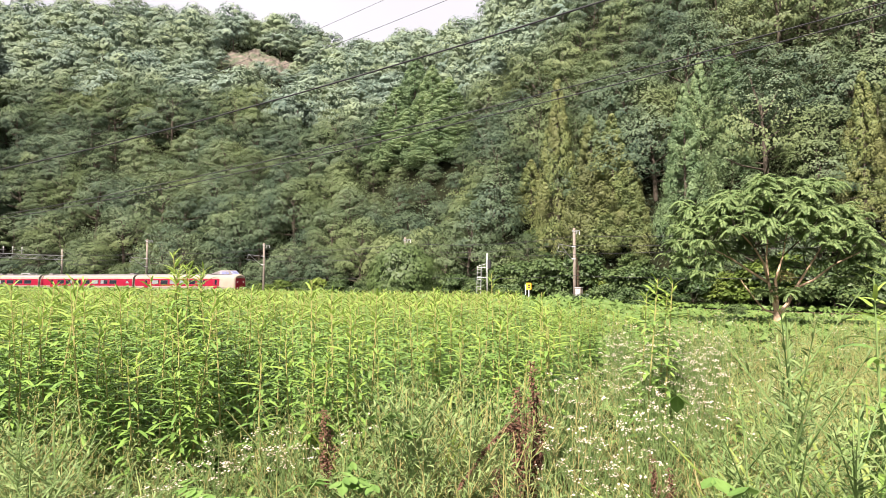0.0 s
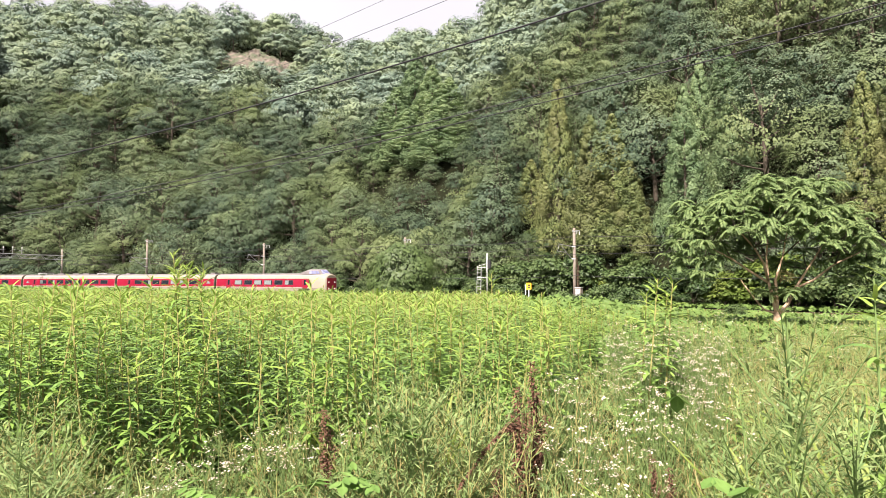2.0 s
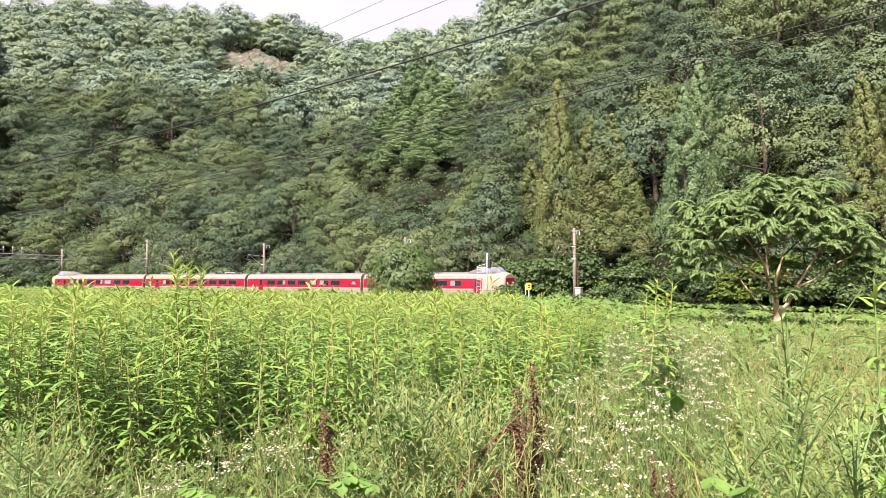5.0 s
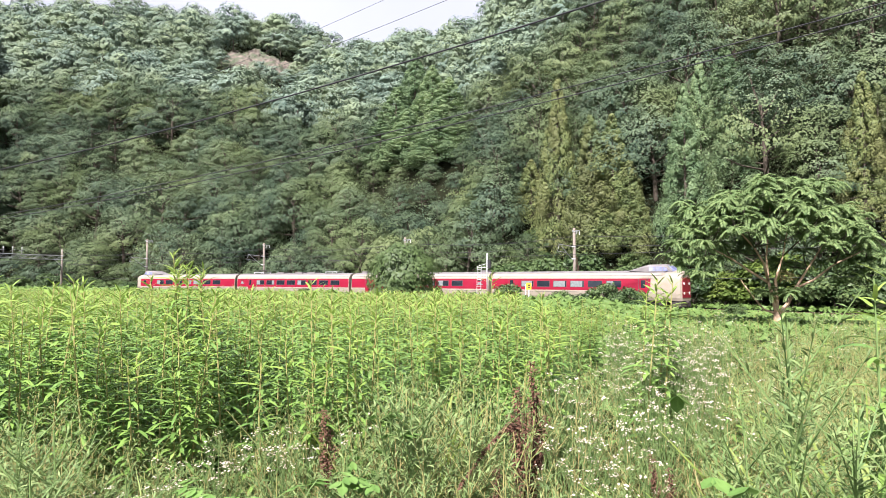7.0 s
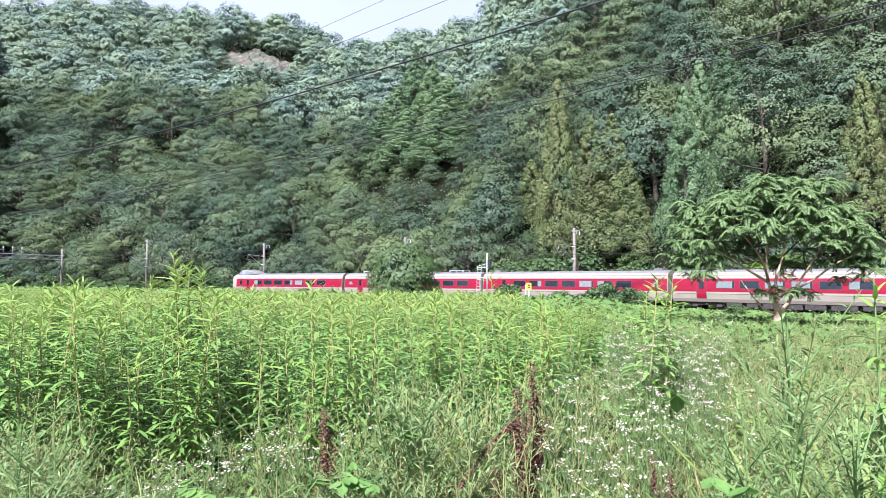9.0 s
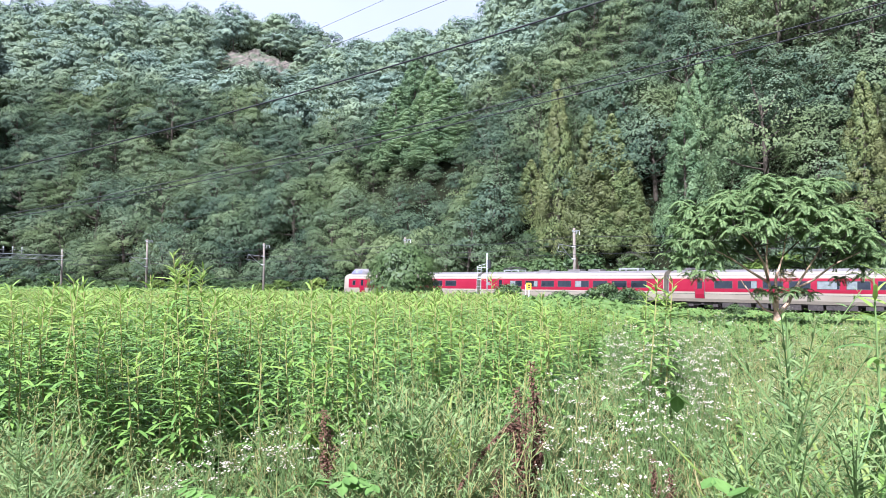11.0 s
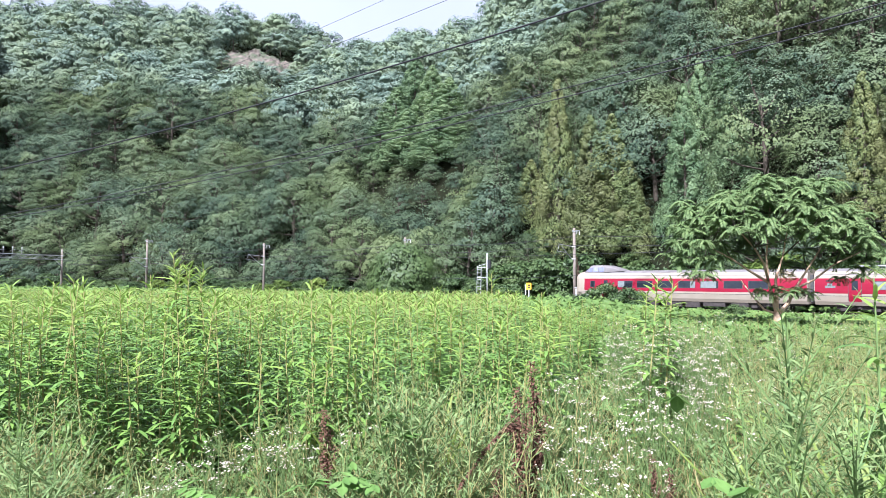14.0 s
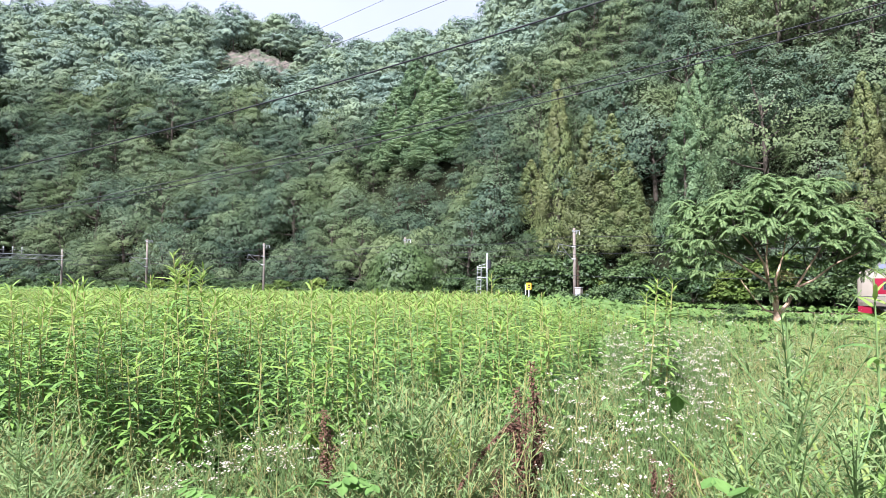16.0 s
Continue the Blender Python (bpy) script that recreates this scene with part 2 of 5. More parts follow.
# ---- the lie of the land ----
# The railway: a curve given by its heading (radians to the right of straight across) along its length.
RAIL_Z = -0.95
_S = np.arange(-260.0, 200.01, 0.5)
_A = 0.6307 + 0.00458 * np.clip(_S, -125, 62) + 0.5e-5 * np.clip(_S, -125, 62) ** 2
_i0 = int(np.argmin(np.abs(_S)))
_cx = np.concatenate(([0], np.cumsum(np.cos((_A[1:] + _A[:-1]) / 2) * 0.5)))
_cy = np.concatenate(([0], np.cumsum(-np.sin((_A[1:] + _A[:-1]) / 2) * 0.5)))
# the near side of the carriages runs through this line; the track's middle lies 1.45 m behind it
_NX, _NY = _cx - _cx[_i0] - 1.817, _cy - _cy[_i0] + 74.13
_TX, _TY = _NX + 1.45 * np.sin(_A), _NY + 1.45 * np.cos(_A)


def track(s, off=0.0):
    """Place and heading on the track's middle, off metres away from the camera's side."""
    a = float(np.interp(s, _S, _A))
    return (float(np.interp(s, _S, _TX)) + off * math.sin(a), float(np.interp(s, _S, _TY)) + off * math.cos(a), a)


def beyond(x, y):
    """Distance past the track's middle (negative on the camera's side)."""
    d = np.hypot(_TX[::4] - x, _TY[::4] - y)
    i = int(np.argmin(d)) * 4
    return (x - _TX[i]) * math.sin(_A[i]) + (y - _TY[i]) * math.cos(_A[i])


# the mountainside by bearing: sideways per metre ahead, foot, ridge distance, ridge height
_B = [-2.5, -1.2, -0.75, -0.60, -0.50, -0.42, -0.33, -0.25, -0.165, -0.12, -0.06, 0.0, 0.05, 0.10, 0.18, 0.30, 0.50, 0.70, 1.2, 2.5]
_FOOT = [150, 140, 132, 127, 122, 118, 114, 110, 102, 99, 95, 90, 86, 82, 78, 73, 65, 58, 50, 44]
_RIDGE = [250, 250, 250, 245, 240, 240, 240, 242, 248, 246, 235, 225, 220, 212, 205, 198, 185, 175, 160, 150]
_TOP = [109, 109, 107, 105, 101, 98, 95, 92, 89, 88, 86, 84, 87, 93, 108, 122, 126, 124, 117, 102]


def height(x, y):
    """The ground's height."""
    d = math.hypot(x, y)
    z = 0.05 * noise.noise((x * 0.15, y * 0.15, 0.0)) if d < 60 else 0.0
    if y < 3 or d < 15:
        return z
    if y < 12 and abs(x) < 10:
        return z
    u = beyond(x, y)
    z += -1.15 * min(max((u + 40) / 32, 0), 1)
    b = x / max(y, 1.0)
    foot, ridge, top = (float(np.interp(b, _B, c)) for c in (_FOOT, _RIDGE, _TOP))
    k = math.sqrt(1 + b * b) if abs(b) > 0.8 else 1.0
    w = (y * k - foot) / (ridge - foot)
    if y > 8 and w > 0:
        w1 = min(w, 1.0)
        h = top * (0.12 * w1 ** 0.5 + 0.95 * w1 - 0.07 * w1 ** 2)
        if w > 1:
            h = top * (1.0 - 0.28 * (1 - math.exp(-(w - 1) * 2.0)))
        h += w1 * 7.0 * noise.noise((x * 0.022, y * 0.022, 3.0)) + min(w * 8, 1) * 1.2 * noise.noise((x * 0.09, y * 0.09, 7.0))
        z += h
    return z


def ground():
    radii = [0.0, 1.5, 3, 5, 8, 12, 16, 20, 25, 30, 35, 40, 45, 50, 55, 60]
    radii += [63 + 3.4 * i for i in range(70)] + [320, 360, 420, 520, 700, 1000, 1600, 2600, 4200]
    n = 288
    pts, faces = [(0, 0, height(0, 0))], []
    for r in radii[1:]:
        for j in range(n):
            t = 2 * math.pi * j / n
            x, y = r * math.sin(t), r * math.cos(t)
            pts.append((x, y, height(x, y)))
    for j in range(n):
        faces.append((0, 1 + (j + 1) % n, 1 + j))
    for i in range(len(radii) - 2):
        for j in range(n):
            k = (j + 1) % n
            faces.append((1 + i * n + j, 1 + i * n + k, 1 + (i + 1) * n + k, 1 + (i + 1) * n + j))
    g = Geo()
    g.v, g.f, g.s = pts, faces, [0] * len(faces)
    ob = new("ground", mesh("ground", g, M_SHADED_SOIL, True))
    tagged(ob, "soil and leaf litter of the field and mountainside, darkened for shade", "ground", kind="structure")


ground()

# ---- railway ----


def strip(profile, s0, s1, step, slot=0):
    """A band along the track: profile is a row of (off, height over the rail)."""
    g = Geo()
    n = int(round((s1 - s0) / step))
    m = len(profile)
    for i in range(n + 1):
        s = s0 + (s1 - s0) * i / n
        for off, h in profile:
            x, y, _ = track(s, off)
            g.v.append((x, y, RAIL_Z + h))
    for i in range(n):
        for j in range(m - 1):
            g.f.append((i * m + j, (i + 1) * m + j, (i + 1) * m + j + 1, i * m + j + 1))
            g.s.append(slot)
    return g


def railway():
    bed = new("track_bed", mesh("track_bed", strip([(-3.6, -0.75), (-2.0, -0.16), (2.0, -0.16), (3.6, -0.75)], -200, 130, 3), M_BALLAST))
    tagged(bed, "grey-brown ballast bed under the railway track", "track bed", kind="structure")
    for off in (-0.5335, 0.5335):
        r = new("rail", mesh("rail", strip([(off - 0.06, -0.15), (off - 0.03, -0.04), (off - 0.033, 0.0), (off + 0.033, 0.0), (off + 0.03, -0.04), (off + 0.06, -0.15)], -200, 130, 3), M_RAIL))
        tagged(r, "worn steel rail on the ballast bed", "rail", "rails", kind="structure")
    g = Geo()
    g.box(-0.1, -1.0, -0.2, 0.1, 1.0, -0.13)
    me = mesh("sleeper", g, M_CONCRETE)
    for i in range(230):
        x, y, a = track(-60 + i * 0.62)
        o = new("sleeper", me)
        o.parent = bed
        o.matrix_basis = pose(x, y, RAIL_Z, 0, 0, -math.degrees(a))


railway()

POLE_OFF = 2.9


def insulator(g, a, b, r=0.06, n=5, slot=0):
    a, b = Vector(a), Vector(b)
    pts, rad = [], []
    for i in range(n):
        for k, rr in ((0.0, r), (0.5, r * 0.45)):
            pts.append(a.lerp(b, (i + k) / n))
            rad.append(rr)
    g.tube(pts, rad, 8, slot)


def cantilever(parent):
    """Bracket arm that holds the contact wire, reaching over the track (towards -y)."""
    z0 = 5.05
    g = Geo()
    g.tube([(0, -0.55, z0 + 1.0), (0, -3.2, z0 + 1.15)], 0.035, 6)
    g.tube([(0, -0.55, z0 - 0.3), (0, -2.9, z0 + 1.08)], 0.04, 6)
    g.tube([(0, -1.5, z0 + 0.3), (0, -3.4, z0 + 0.42)], 0.025, 6)
    g.tube([(0, -3.1, z0 + 1.1), (0, -3.45, z0 + 0.45), (0, -2.9, z0 + 0.05)], 0.022, 6)
    part("bracket_arm", g, M_GALV, parent, "galvanised steel bracket arm over the track")
    for zz in (z0 + 1.0, z0 - 0.3):
        g = Geo()
        insulator(g, (0, -0.12, zz), (0, -0.55, zz), 0.07)
        part("insulator", g, M_PORCELAIN, parent, "white porcelain insulator")


def pole(s, tall, arm=True, cross=True, off=POLE_OFF):
    x, y, a = track(s, off)
    t = thing("catenary_pole", "tall weathered concrete catenary pole beside the track", "pole", "catenary poles")
    t.matrix_basis = pose(x, y, RAIL_Z, 0, 0, -math.degrees(a))
    g = Geo()
    g.tube([(0, 0, -0.9), (0, 0, tall * 0.5), (0, 0, tall)], [0.19, 0.165, 0.14], 14)
    part("shaft", g, M_CONCRETE, t, "", True)
    for zz in (5.0 - 0.25, 6.05, tall - 0.4):
        g = Geo()
        g.tube([(0, 0, zz - 0.05), (0, 0, zz + 0.05)], 0.18, 12)
        part("clamp", g, M_GALV, t, "galvanised pole clamp")
    if arm:
        cantilever(t)
    if cross:
        g = Geo()
        g.tube([(0, -0.35, tall - 0.25), (0, 1.25, tall - 0.25)], 0.045, 6)
        g.tube([(0, 0.1, tall - 0.75), (0, 0.9, tall - 0.28)], 0.03, 6)
        part("crossarm", g, M_GALV, t, "galvanised crossarm at the pole top")
        for yy in (0.55, 1.15):
            g = Geo()
            insulator(g, (0, yy, tall - 0.28), (0, yy, tall - 0.7), 0.065)
            part("insulator", g, M_PORCELAIN, t, "white porcelain insulator")
    return t


# stretches along the track at which the poles stand, and their heights over the rail
POLES = [(-75.4, 8.0), (-56.4, 9.3), (-32.0, 8.0), (-6.8, 8.0), (16.5, 8.05), (45.0, 8.1), (80.0, 8.1)]


def wires():
    def run(name, off, h, sag, label, r, ends, stagger=0.0):
        g = Geo()
        for k in range(len(ends) - 1):
            pts = []
            for i in range(9):
                u = i / 8
                s = ends[k] + (ends[k + 1] - ends[k]) * u
                x, y, _ = track(s, off)
                pts.append((x, y, RAIL_Z + h - sag * 4 * u * (1 - u)))
            g.tube(pts, r, 4, caps=False)
        return tagged(new(name, mesh(name, g, M_WIRE)), label, "overhead wire", "railway overhead wires")
    ends = [-150, -110] + [p[0] for p in POLES]
    run("contact_wire", -0.0, 5.1, 0.02, "thin dark contact wire above the track", 0.018, ends)
    run("messenger_wire", -0.1, 6.1, 0.45, "sagging dark messenger wire above the track", 0.02, ends)
    run("feeder_wire", POLE_OFF + 0.55, 7.25, 0.5, "dark feeder wire on pole crossarms", 0.016, ends)
    run("feeder_wire", POLE_OFF + 1.15, 7.25, 0.55, "dark feeder wire on pole crossarms", 0.016, ends)
    run("signal_cable", POLE_OFF - 0.3, 3.0, 0.35, "dark signal cable strung low between poles", 0.018, ends)
    g = Geo()
    for k in range(len(ends) - 1):
        for i in range(1, 6):
            u = i / 6
            x, y, _ = track(ends[k] + (ends[k + 1] - ends[k]) * u, -0.05)
            g.tube([(x, y, RAIL_Z + 5.1), (x, y, RAIL_Z + 6.1 - 0.45 * 4 * u * (1 - u))], 0.008, 4, caps=False)
    tagged(new("dropper_wires", mesh("dropper_wires", g, M_WIRE)), "thin vertical droppers between messenger and contact wire", "overhead wire", kind="stuff")


def gantry():
    """Lattice beam from the farthest pole over the tracks towards the field."""
    x, y, a = track(POLES[0][0], POLE_OFF)
    t = thing("gantry_beam", "galvanised lattice gantry beam across the tracks", "gantry")
    t.matrix_basis = pose(x, y, RAIL_Z, 0, 0, -math.degrees(a))
    L, z0, z1 = 15.0, 6.05, 6.75
    for zz, xx in ((z0, -0.22), (z0, 0.22), (z1, -0.22), (z1, 0.22)):
        g = Geo()
        g.tube([(xx, 0.3, zz), (xx, -L, zz)], 0.045, 6)
        part("chord", g, M_GALV, t)
    n = 14
    for i in range(n):
        ya, yb = -L * i / n, -L * (i + 1) / n
        for xx in (-0.22, 0.22):
            g = Geo()
            if i % 2:
                g.tube([(xx, ya, z0), (xx, yb, z1)], 0.03, 5)
            else:
                g.tube([(xx, ya, z1), (xx, yb, z0)], 0.03, 5)
            part("lattice_brace", g, M_GALV, t)
    g = Geo()
    g.tube([(0, 0, 4.9), (0, -1.5, z0)], 0.05, 6)
    part("knee_brace", g, M_GALV, t)
    for yy in (-7.6, -9.2, -10.8):
        g = Geo()
        g.tube([(0, yy, z1), (0, yy, z1 + 0.9)], 0.04, 6)
        g.tube([(0, yy - 0.5, z1 + 0.55), (0, yy + 0.5, z1 + 0.75)], 0.03, 6)
        part("post", g, M_GALV, t)
        g = Geo()
        insulator(g, (0, yy, z1 + 0.9), (0, yy, z1 + 1.25), 0.08)
        part("insulator", g, M_PORCELAIN, t, "white porcelain insulator")
    g = Geo()
    g.tube([(0, -L, -0.9), (0, -L, 7.6)], [0.19, 0.15], 12)
    part("shaft", g, M_CONCRETE, t, "concrete pole under the beam's field end", True)


def trackside():
    # electrical box and conduit beside the tall pole
    x, y, a = track(16.5, POLE_OFF - 0.9)
    t = thing("trackside_cabinet", "grey steel trackside cabinet beside a concrete pole", "cabinet")
    t.matrix_basis = pose(x + 0.9, y, RAIL_Z - 0.3, 0, 0, -math.degrees(a))
    g = Geo()
    g.box(-0.32, -0.25, 0, 0.32, 0.25, 2.0)
    part("body", g, M_CONCRETE, t)
    g = Geo()
    g.box(-0.36, -0.29, 2.0, 0.36, 0.29, 2.06)
    part("roof", g, M_GALV, t)
    g = Geo()
    g.box(-0.27, -0.275, 0.15, 0.27, -0.252, 1.9)
    d = part("door", g, M_GALV, t)
    g = Geo()
    g.tube([(0.2, -0.3, 1.0), (0.2, -0.3, 1.2)], 0.02, 6)
    part("handle", g, M_BLACK, d)
    t = thing("conduit", "rust-brown conduit pipe standing beside the pole", "pipe")
    t.matrix_basis = pose(x + 0.85, y + 0.6, RAIL_Z - 0.3)
    g = Geo()
    g.tube([(0, 0, 0), (0, 0, 5.2), (-0.3, 0, 5.5)], 0.05, 8)
    g.tube([(0.18, 0, 0), (0.18, 0, 4.4)], 0.035, 8)
    part("pipe", g, M_RAIL, t)
    # signal mast with its ladder, on the field side of the track
    t = thing("signal_mast", "slender grey signal mast with a ladder beside the track", "signal")
    t.matrix_basis = pose(4.28, 61.5, -1.2, 0, 0, -20)
    g = Geo()
    g.tube([(0, 0, 0), (0, 0, 5.35)], 0.06, 8)
    part("mast", g, M_GALV, t, "", True)
    for xx in (-1.1, -0.7):
        g = Geo()
        g.tube([(xx, 0, 0), (xx + 0.12, 0, 4.1)], 0.03, 6)
        part("ladder_rail", g, M_GALV, t)
    for i in range(11):
        g = Geo()
        z = 0.5 + i * 0.33
        k = 0.12 * z / 4.1
        g.tube([(-1.1 + k, 0, z), (-0.7 + k, 0, z)], 0.018, 5)
        part("rung", g, M_GALV, t)
    for z, z2 in ((3.0, 3.0), (4.0, 4.0), (4.1, 4.4)):
        g = Geo()
        g.tube([(-1.0, 0, z), (0.1, 0, z2)], 0.03, 6)
        part("platform_bracket", g, M_GALV, t)
    g = Geo()
    g.box(0.08, -0.15, 3.9, 0.38, 0.15, 4.75)
    part("signal_head", g, M_BLACK, t, "black signal head seen from its side")
    # yellow marker board on a post, with a plain post beside it
    t = thing("marker_sign", "orange-yellow marker board on a thin white post", "sign")
    t.matrix_basis = pose(7.85, 58.0, -1.1, 0, 0, -8)
    g = Geo()
    g.tube([(0, 0, 0), (0, 0, 2.4)], 0.045, 8)
    part("post", g, M_WHITE, t)
    g = Geo()
    g.box(-0.23, -0.06, 1.8, 0.23, -0.03, 2.42)
    b = part("board", g, M_YELLOW, t)
    for z in (1.95, 2.15):
        g = Geo()
        g.box(-0.10, -0.066, z, 0.12, -0.0645, z + 0.12)
        part("marking", g, M_BLACK, b, "dark marking on the board")
    t = thing("marker_post", "plain weathered white post beside the marker sign", "post")
    t.matrix_basis = pose(7.55, 58.0, -1.1)
    g = Geo()
    g.tube([(0, 0, 0), (0, 0, 2.25)], 0.05, 8)
    part("post", g, M_WHITE, t)


for s_, h_ in POLES:
    pole(s_, h_, arm=s_ > -70, cross=s_ > -70)
wires()
gantry()
trackside()


def power_line(name, a, b, sag, r, label):
    """A cable in the air between two far supports, sagging a little."""
    a, b = Vector(a), Vector(b)
    g = Geo()
    pts = []
    for i in range(41):
        u = i / 40
        p = a.lerp(b, u)
        p.z -= sag * 4 * u * (1 - u)
        pts.append(p)
    g.tube(pts, r, 5, caps=False)
    tagged(new(name, mesh(name, g, M_WIRE)), label, "cable", "power lines in the air")


# (bearing, height tangent, distance) of each cable's two ends
def sky_point(b, e, d):
    return (b * d, d, EYE + e * d)


power_line("power_cable", sky_point(-0.80, 0.155, 75), sky_point(0.42, 0.50, 34), 1.0, 0.06, "thick black power cable crossing in the air")
power_line("power_cable", sky_point(-0.80, 0.085, 80), sky_point(0.80, 0.47, 38), 1.3, 0.042, "thin black power cable crossing in the air")
power_line("power_cable", sky_point(-0.80, 0.080, 80), sky_point(0.82, 0.455, 38), 1.3, 0.042, "thin black power cable crossing in the air")
power_line("power_cable", sky_point(-0.75, 0.17, 160), sky_point(0.06, 0.472, 90), 1.5, 0.035, "thin dark power cable high against the sky")
power_line("power_cable", sky_point(-0.55, 0.26, 160), sky_point(-0.02, 0.485, 100), 1.0, 0.03, "thin dark power cable high against the sky")

# ---- the train: four carriages ----
CAR = 20.95
HALF = [(1.26, 0.69), (1.38, 0.95), (1.45, 1.35), (1.45, 1.75), (1.42, 2.25), (1.37, 2.72), (1.29, 2.98), (1.08, 3.18), (0.72, 3.32), (0.34, 3.39), (0.0, 3.40)]


def side_y(z):
    """Half width of the body at a height."""
    zs, ys = [p[1] for p in HALF], [p[0] for p in HALF]
    return float(np.interp(z, zs, ys))


def shell(g, sections, profile):
    """Skin through sections (x, width factor, height factor)."""
    full = [(-y, z) for y, z in profile] + [(y, z) for y, z in profile[::-1][1:]]
    m = len(full)
    pts, faces = [], []
    for x, kw, kh in sections:
        for y, z in full:
            pts.append((x, y * kw, 0.69 + (z - 0.69) * kh))
    for i in range(len(sections) - 1):
        for j in range(m - 1):
            faces.append((i * m + j, i * m + j + 1, (i + 1) * m + j + 1, (i + 1) * m + j))
        faces.append((i * m + m - 1, i * m, (i + 1) * m, (i + 1) * m + m - 1))
    faces.append(tuple(range(m)))
    faces.append(tuple((len(sections) - 1) * m + j for j in range(m))[::-1])
    g.add(pts, faces)


def band(g, x0, x1, z0, z1, out, side):
    """A strip of paint plate that follows the side's curve."""
    zs = [z0] + [p[1] for p in HALF if z0 < p[1] < z1] + [z1]
    pts = []
    for x in (x0, x1):
        for z in zs:
            pts.append((x, side * (side_y(z) + out), z))
        for z in zs:
            pts.append((x, side * (side_y(z) - 0.02), z))
    n = len(zs)
    f = []
    for i in range(n - 1):
        f.append((i, i + 1, 2 * n + i + 1, 2 * n + i))
    f += [(0, n, 3 * n, 2 * n), (n - 1, 2 * n - 1, 4 * n - 1, 3 * n - 1)]
    f += [tuple(list(range(n)) + list(range(2 * n - 1, n - 1, -1))), tuple(list(range(2 * n, 3 * n)) + list(range(4 * n - 1, 3 * n - 1, -1)))]
    g.add(pts, f)


def window(car, x, side, wide=1.5, z0=1.84, z1=2.46, curtain=0.0, name="window"):
    y0, y1 = side_y(z0), side_y(z1)
    a = 0.03
    g = Geo()
    for (xa, xb, za, zb) in ((x - wide / 2, x + wide / 2, z0, z0 + a), (x - wide / 2, x + wide / 2, z1 - a, z1),
                             (x - wide / 2, x - wide / 2 + a, z0 + a, z1 - a), (x + wide / 2 - a, x + wide / 2, z0 + a, z1 - a)):
        band(g, xa, xb, za, zb, 0.022, side)
    w = part(name, g, M_GANGWAY, car)
    g = Geo()
    band(g, x - wide / 2 + a, x + wide / 2 - a, z0 + a, z1 - a, 0.011, side)
    part("pane", g, M_PANE, w, "dark reflecting window glass")
    if curtain:
        g = Geo()
        xa = x - wide / 2 + a
        xb = xa + (wide - 2 * a) * abs(curtain)
        if curtain < 0:
            xa, xb = x + wide / 2 - a - (wide - 2 * a) * abs(curtain), x + wide / 2 - a
        band(g, xa, xb, z0 + a, z1 - a, 0.0145, side)
        part("curtain", g, M_CURTAIN, w, "pale drawn curtain behind the glass")


def side_door(car, x, side):
    g = Geo()
    band(g, x - 0.4, x + 0.4, 0.98, 2.62, 0.012, side)
    d = part("door", g, M_RED, car)
    g = Geo()
    for xa in (-0.43, 0.40):
        band(g, x + xa, x + xa + 0.03, 0.98, 2.65, 0.018, side)
    part("door_frame", g, M_GANGWAY, d)
    g = Geo()
    band(g, x - 0.2, x + 0.2, 1.8, 2.5, 0.018, side)
    part("pane", g, M_PANE, d, "narrow dark door window")


def bogie(car, x):
    g = Geo()
    for s in (-1, 1):
        g.box(x - 1.5, s * 0.98 - 0.08, 0.42, x + 1.5, s * 0.98 + 0.08, 0.62)
        for k in (-1.05, 1.05):
            g.box(x + k - 0.22, s * 0.98 - 0.12, 0.28, x + k + 0.22, s * 0.98 + 0.12, 0.58)
        g.tube([(x, s * 0.98, 0.45), (x, s * 0.98, 0.85)], 0.2, 8)
    g.box(x - 0.3, -1.0, 0.45, x + 0.3, 1.0, 0.66)
    b = part("bogie", g, M_UNDER, car)
    for k in (-1.05, 1.05):
        for s in (-0.56, 0.56):
            g = Geo()
            g.tube([(x + k, s - 0.06, 0.43), (x + k, s + 0.06, 0.43)], 0.43, 16)
            part("wheel", g, M_UNDER, b)


def pantograph(car, x, raised):
    z = 3.42
    g = Geo()
    g.box(x - 1.0, -0.7, z + 0.12, x + 1.0, -0.62, z + 0.2)
    g.box(x - 1.0, 0.62, z + 0.12, x + 1.0, 0.7, z + 0.2)
    for k in (-0.9, 0.9):
        g.box(x + k - 0.04, -0.7, z + 0.1, x + k + 0.04, 0.7, z + 0.2)
        for s in (-0.66, 0.66):
            g.tube([(x + k, s, z - 0.02), (x + k, s, z + 0.12)], 0.08, 8)
    p = part("pantograph", g, M_GALV, car, "grey diamond-frame pantograph on the roof")
    top = 1.72 if raised else 0.45
    g = Geo()
    for s in (-0.5, 0.5):
        for k in (-0.75, 0.75):
            out = 1.35 * k / 0.75 if raised else 1.25 * k / 0.75
            mid = z + 0.2 + (top - 0.2) * 0.5
            g.tube([(x + k, s, z + 0.2), (x + out, s * 0.8, mid), (x + 0.1 * k, s * 0.7, z + top)], 0.034, 5)
    part("frame_arm", g, M_UNDER, p)
    g = Geo()
    for k in (-0.12, 0.12):
        g.tube([(x + k, -0.9, z + top - 0.1), (x + k, -0.6, z + top + 0.03), (x + k, 0.6, z + top + 0.03), (x + k, 0.9, z + top - 0.1)], 0.025, 6)
    part("contact_shoe", g, M_UNDER, p)


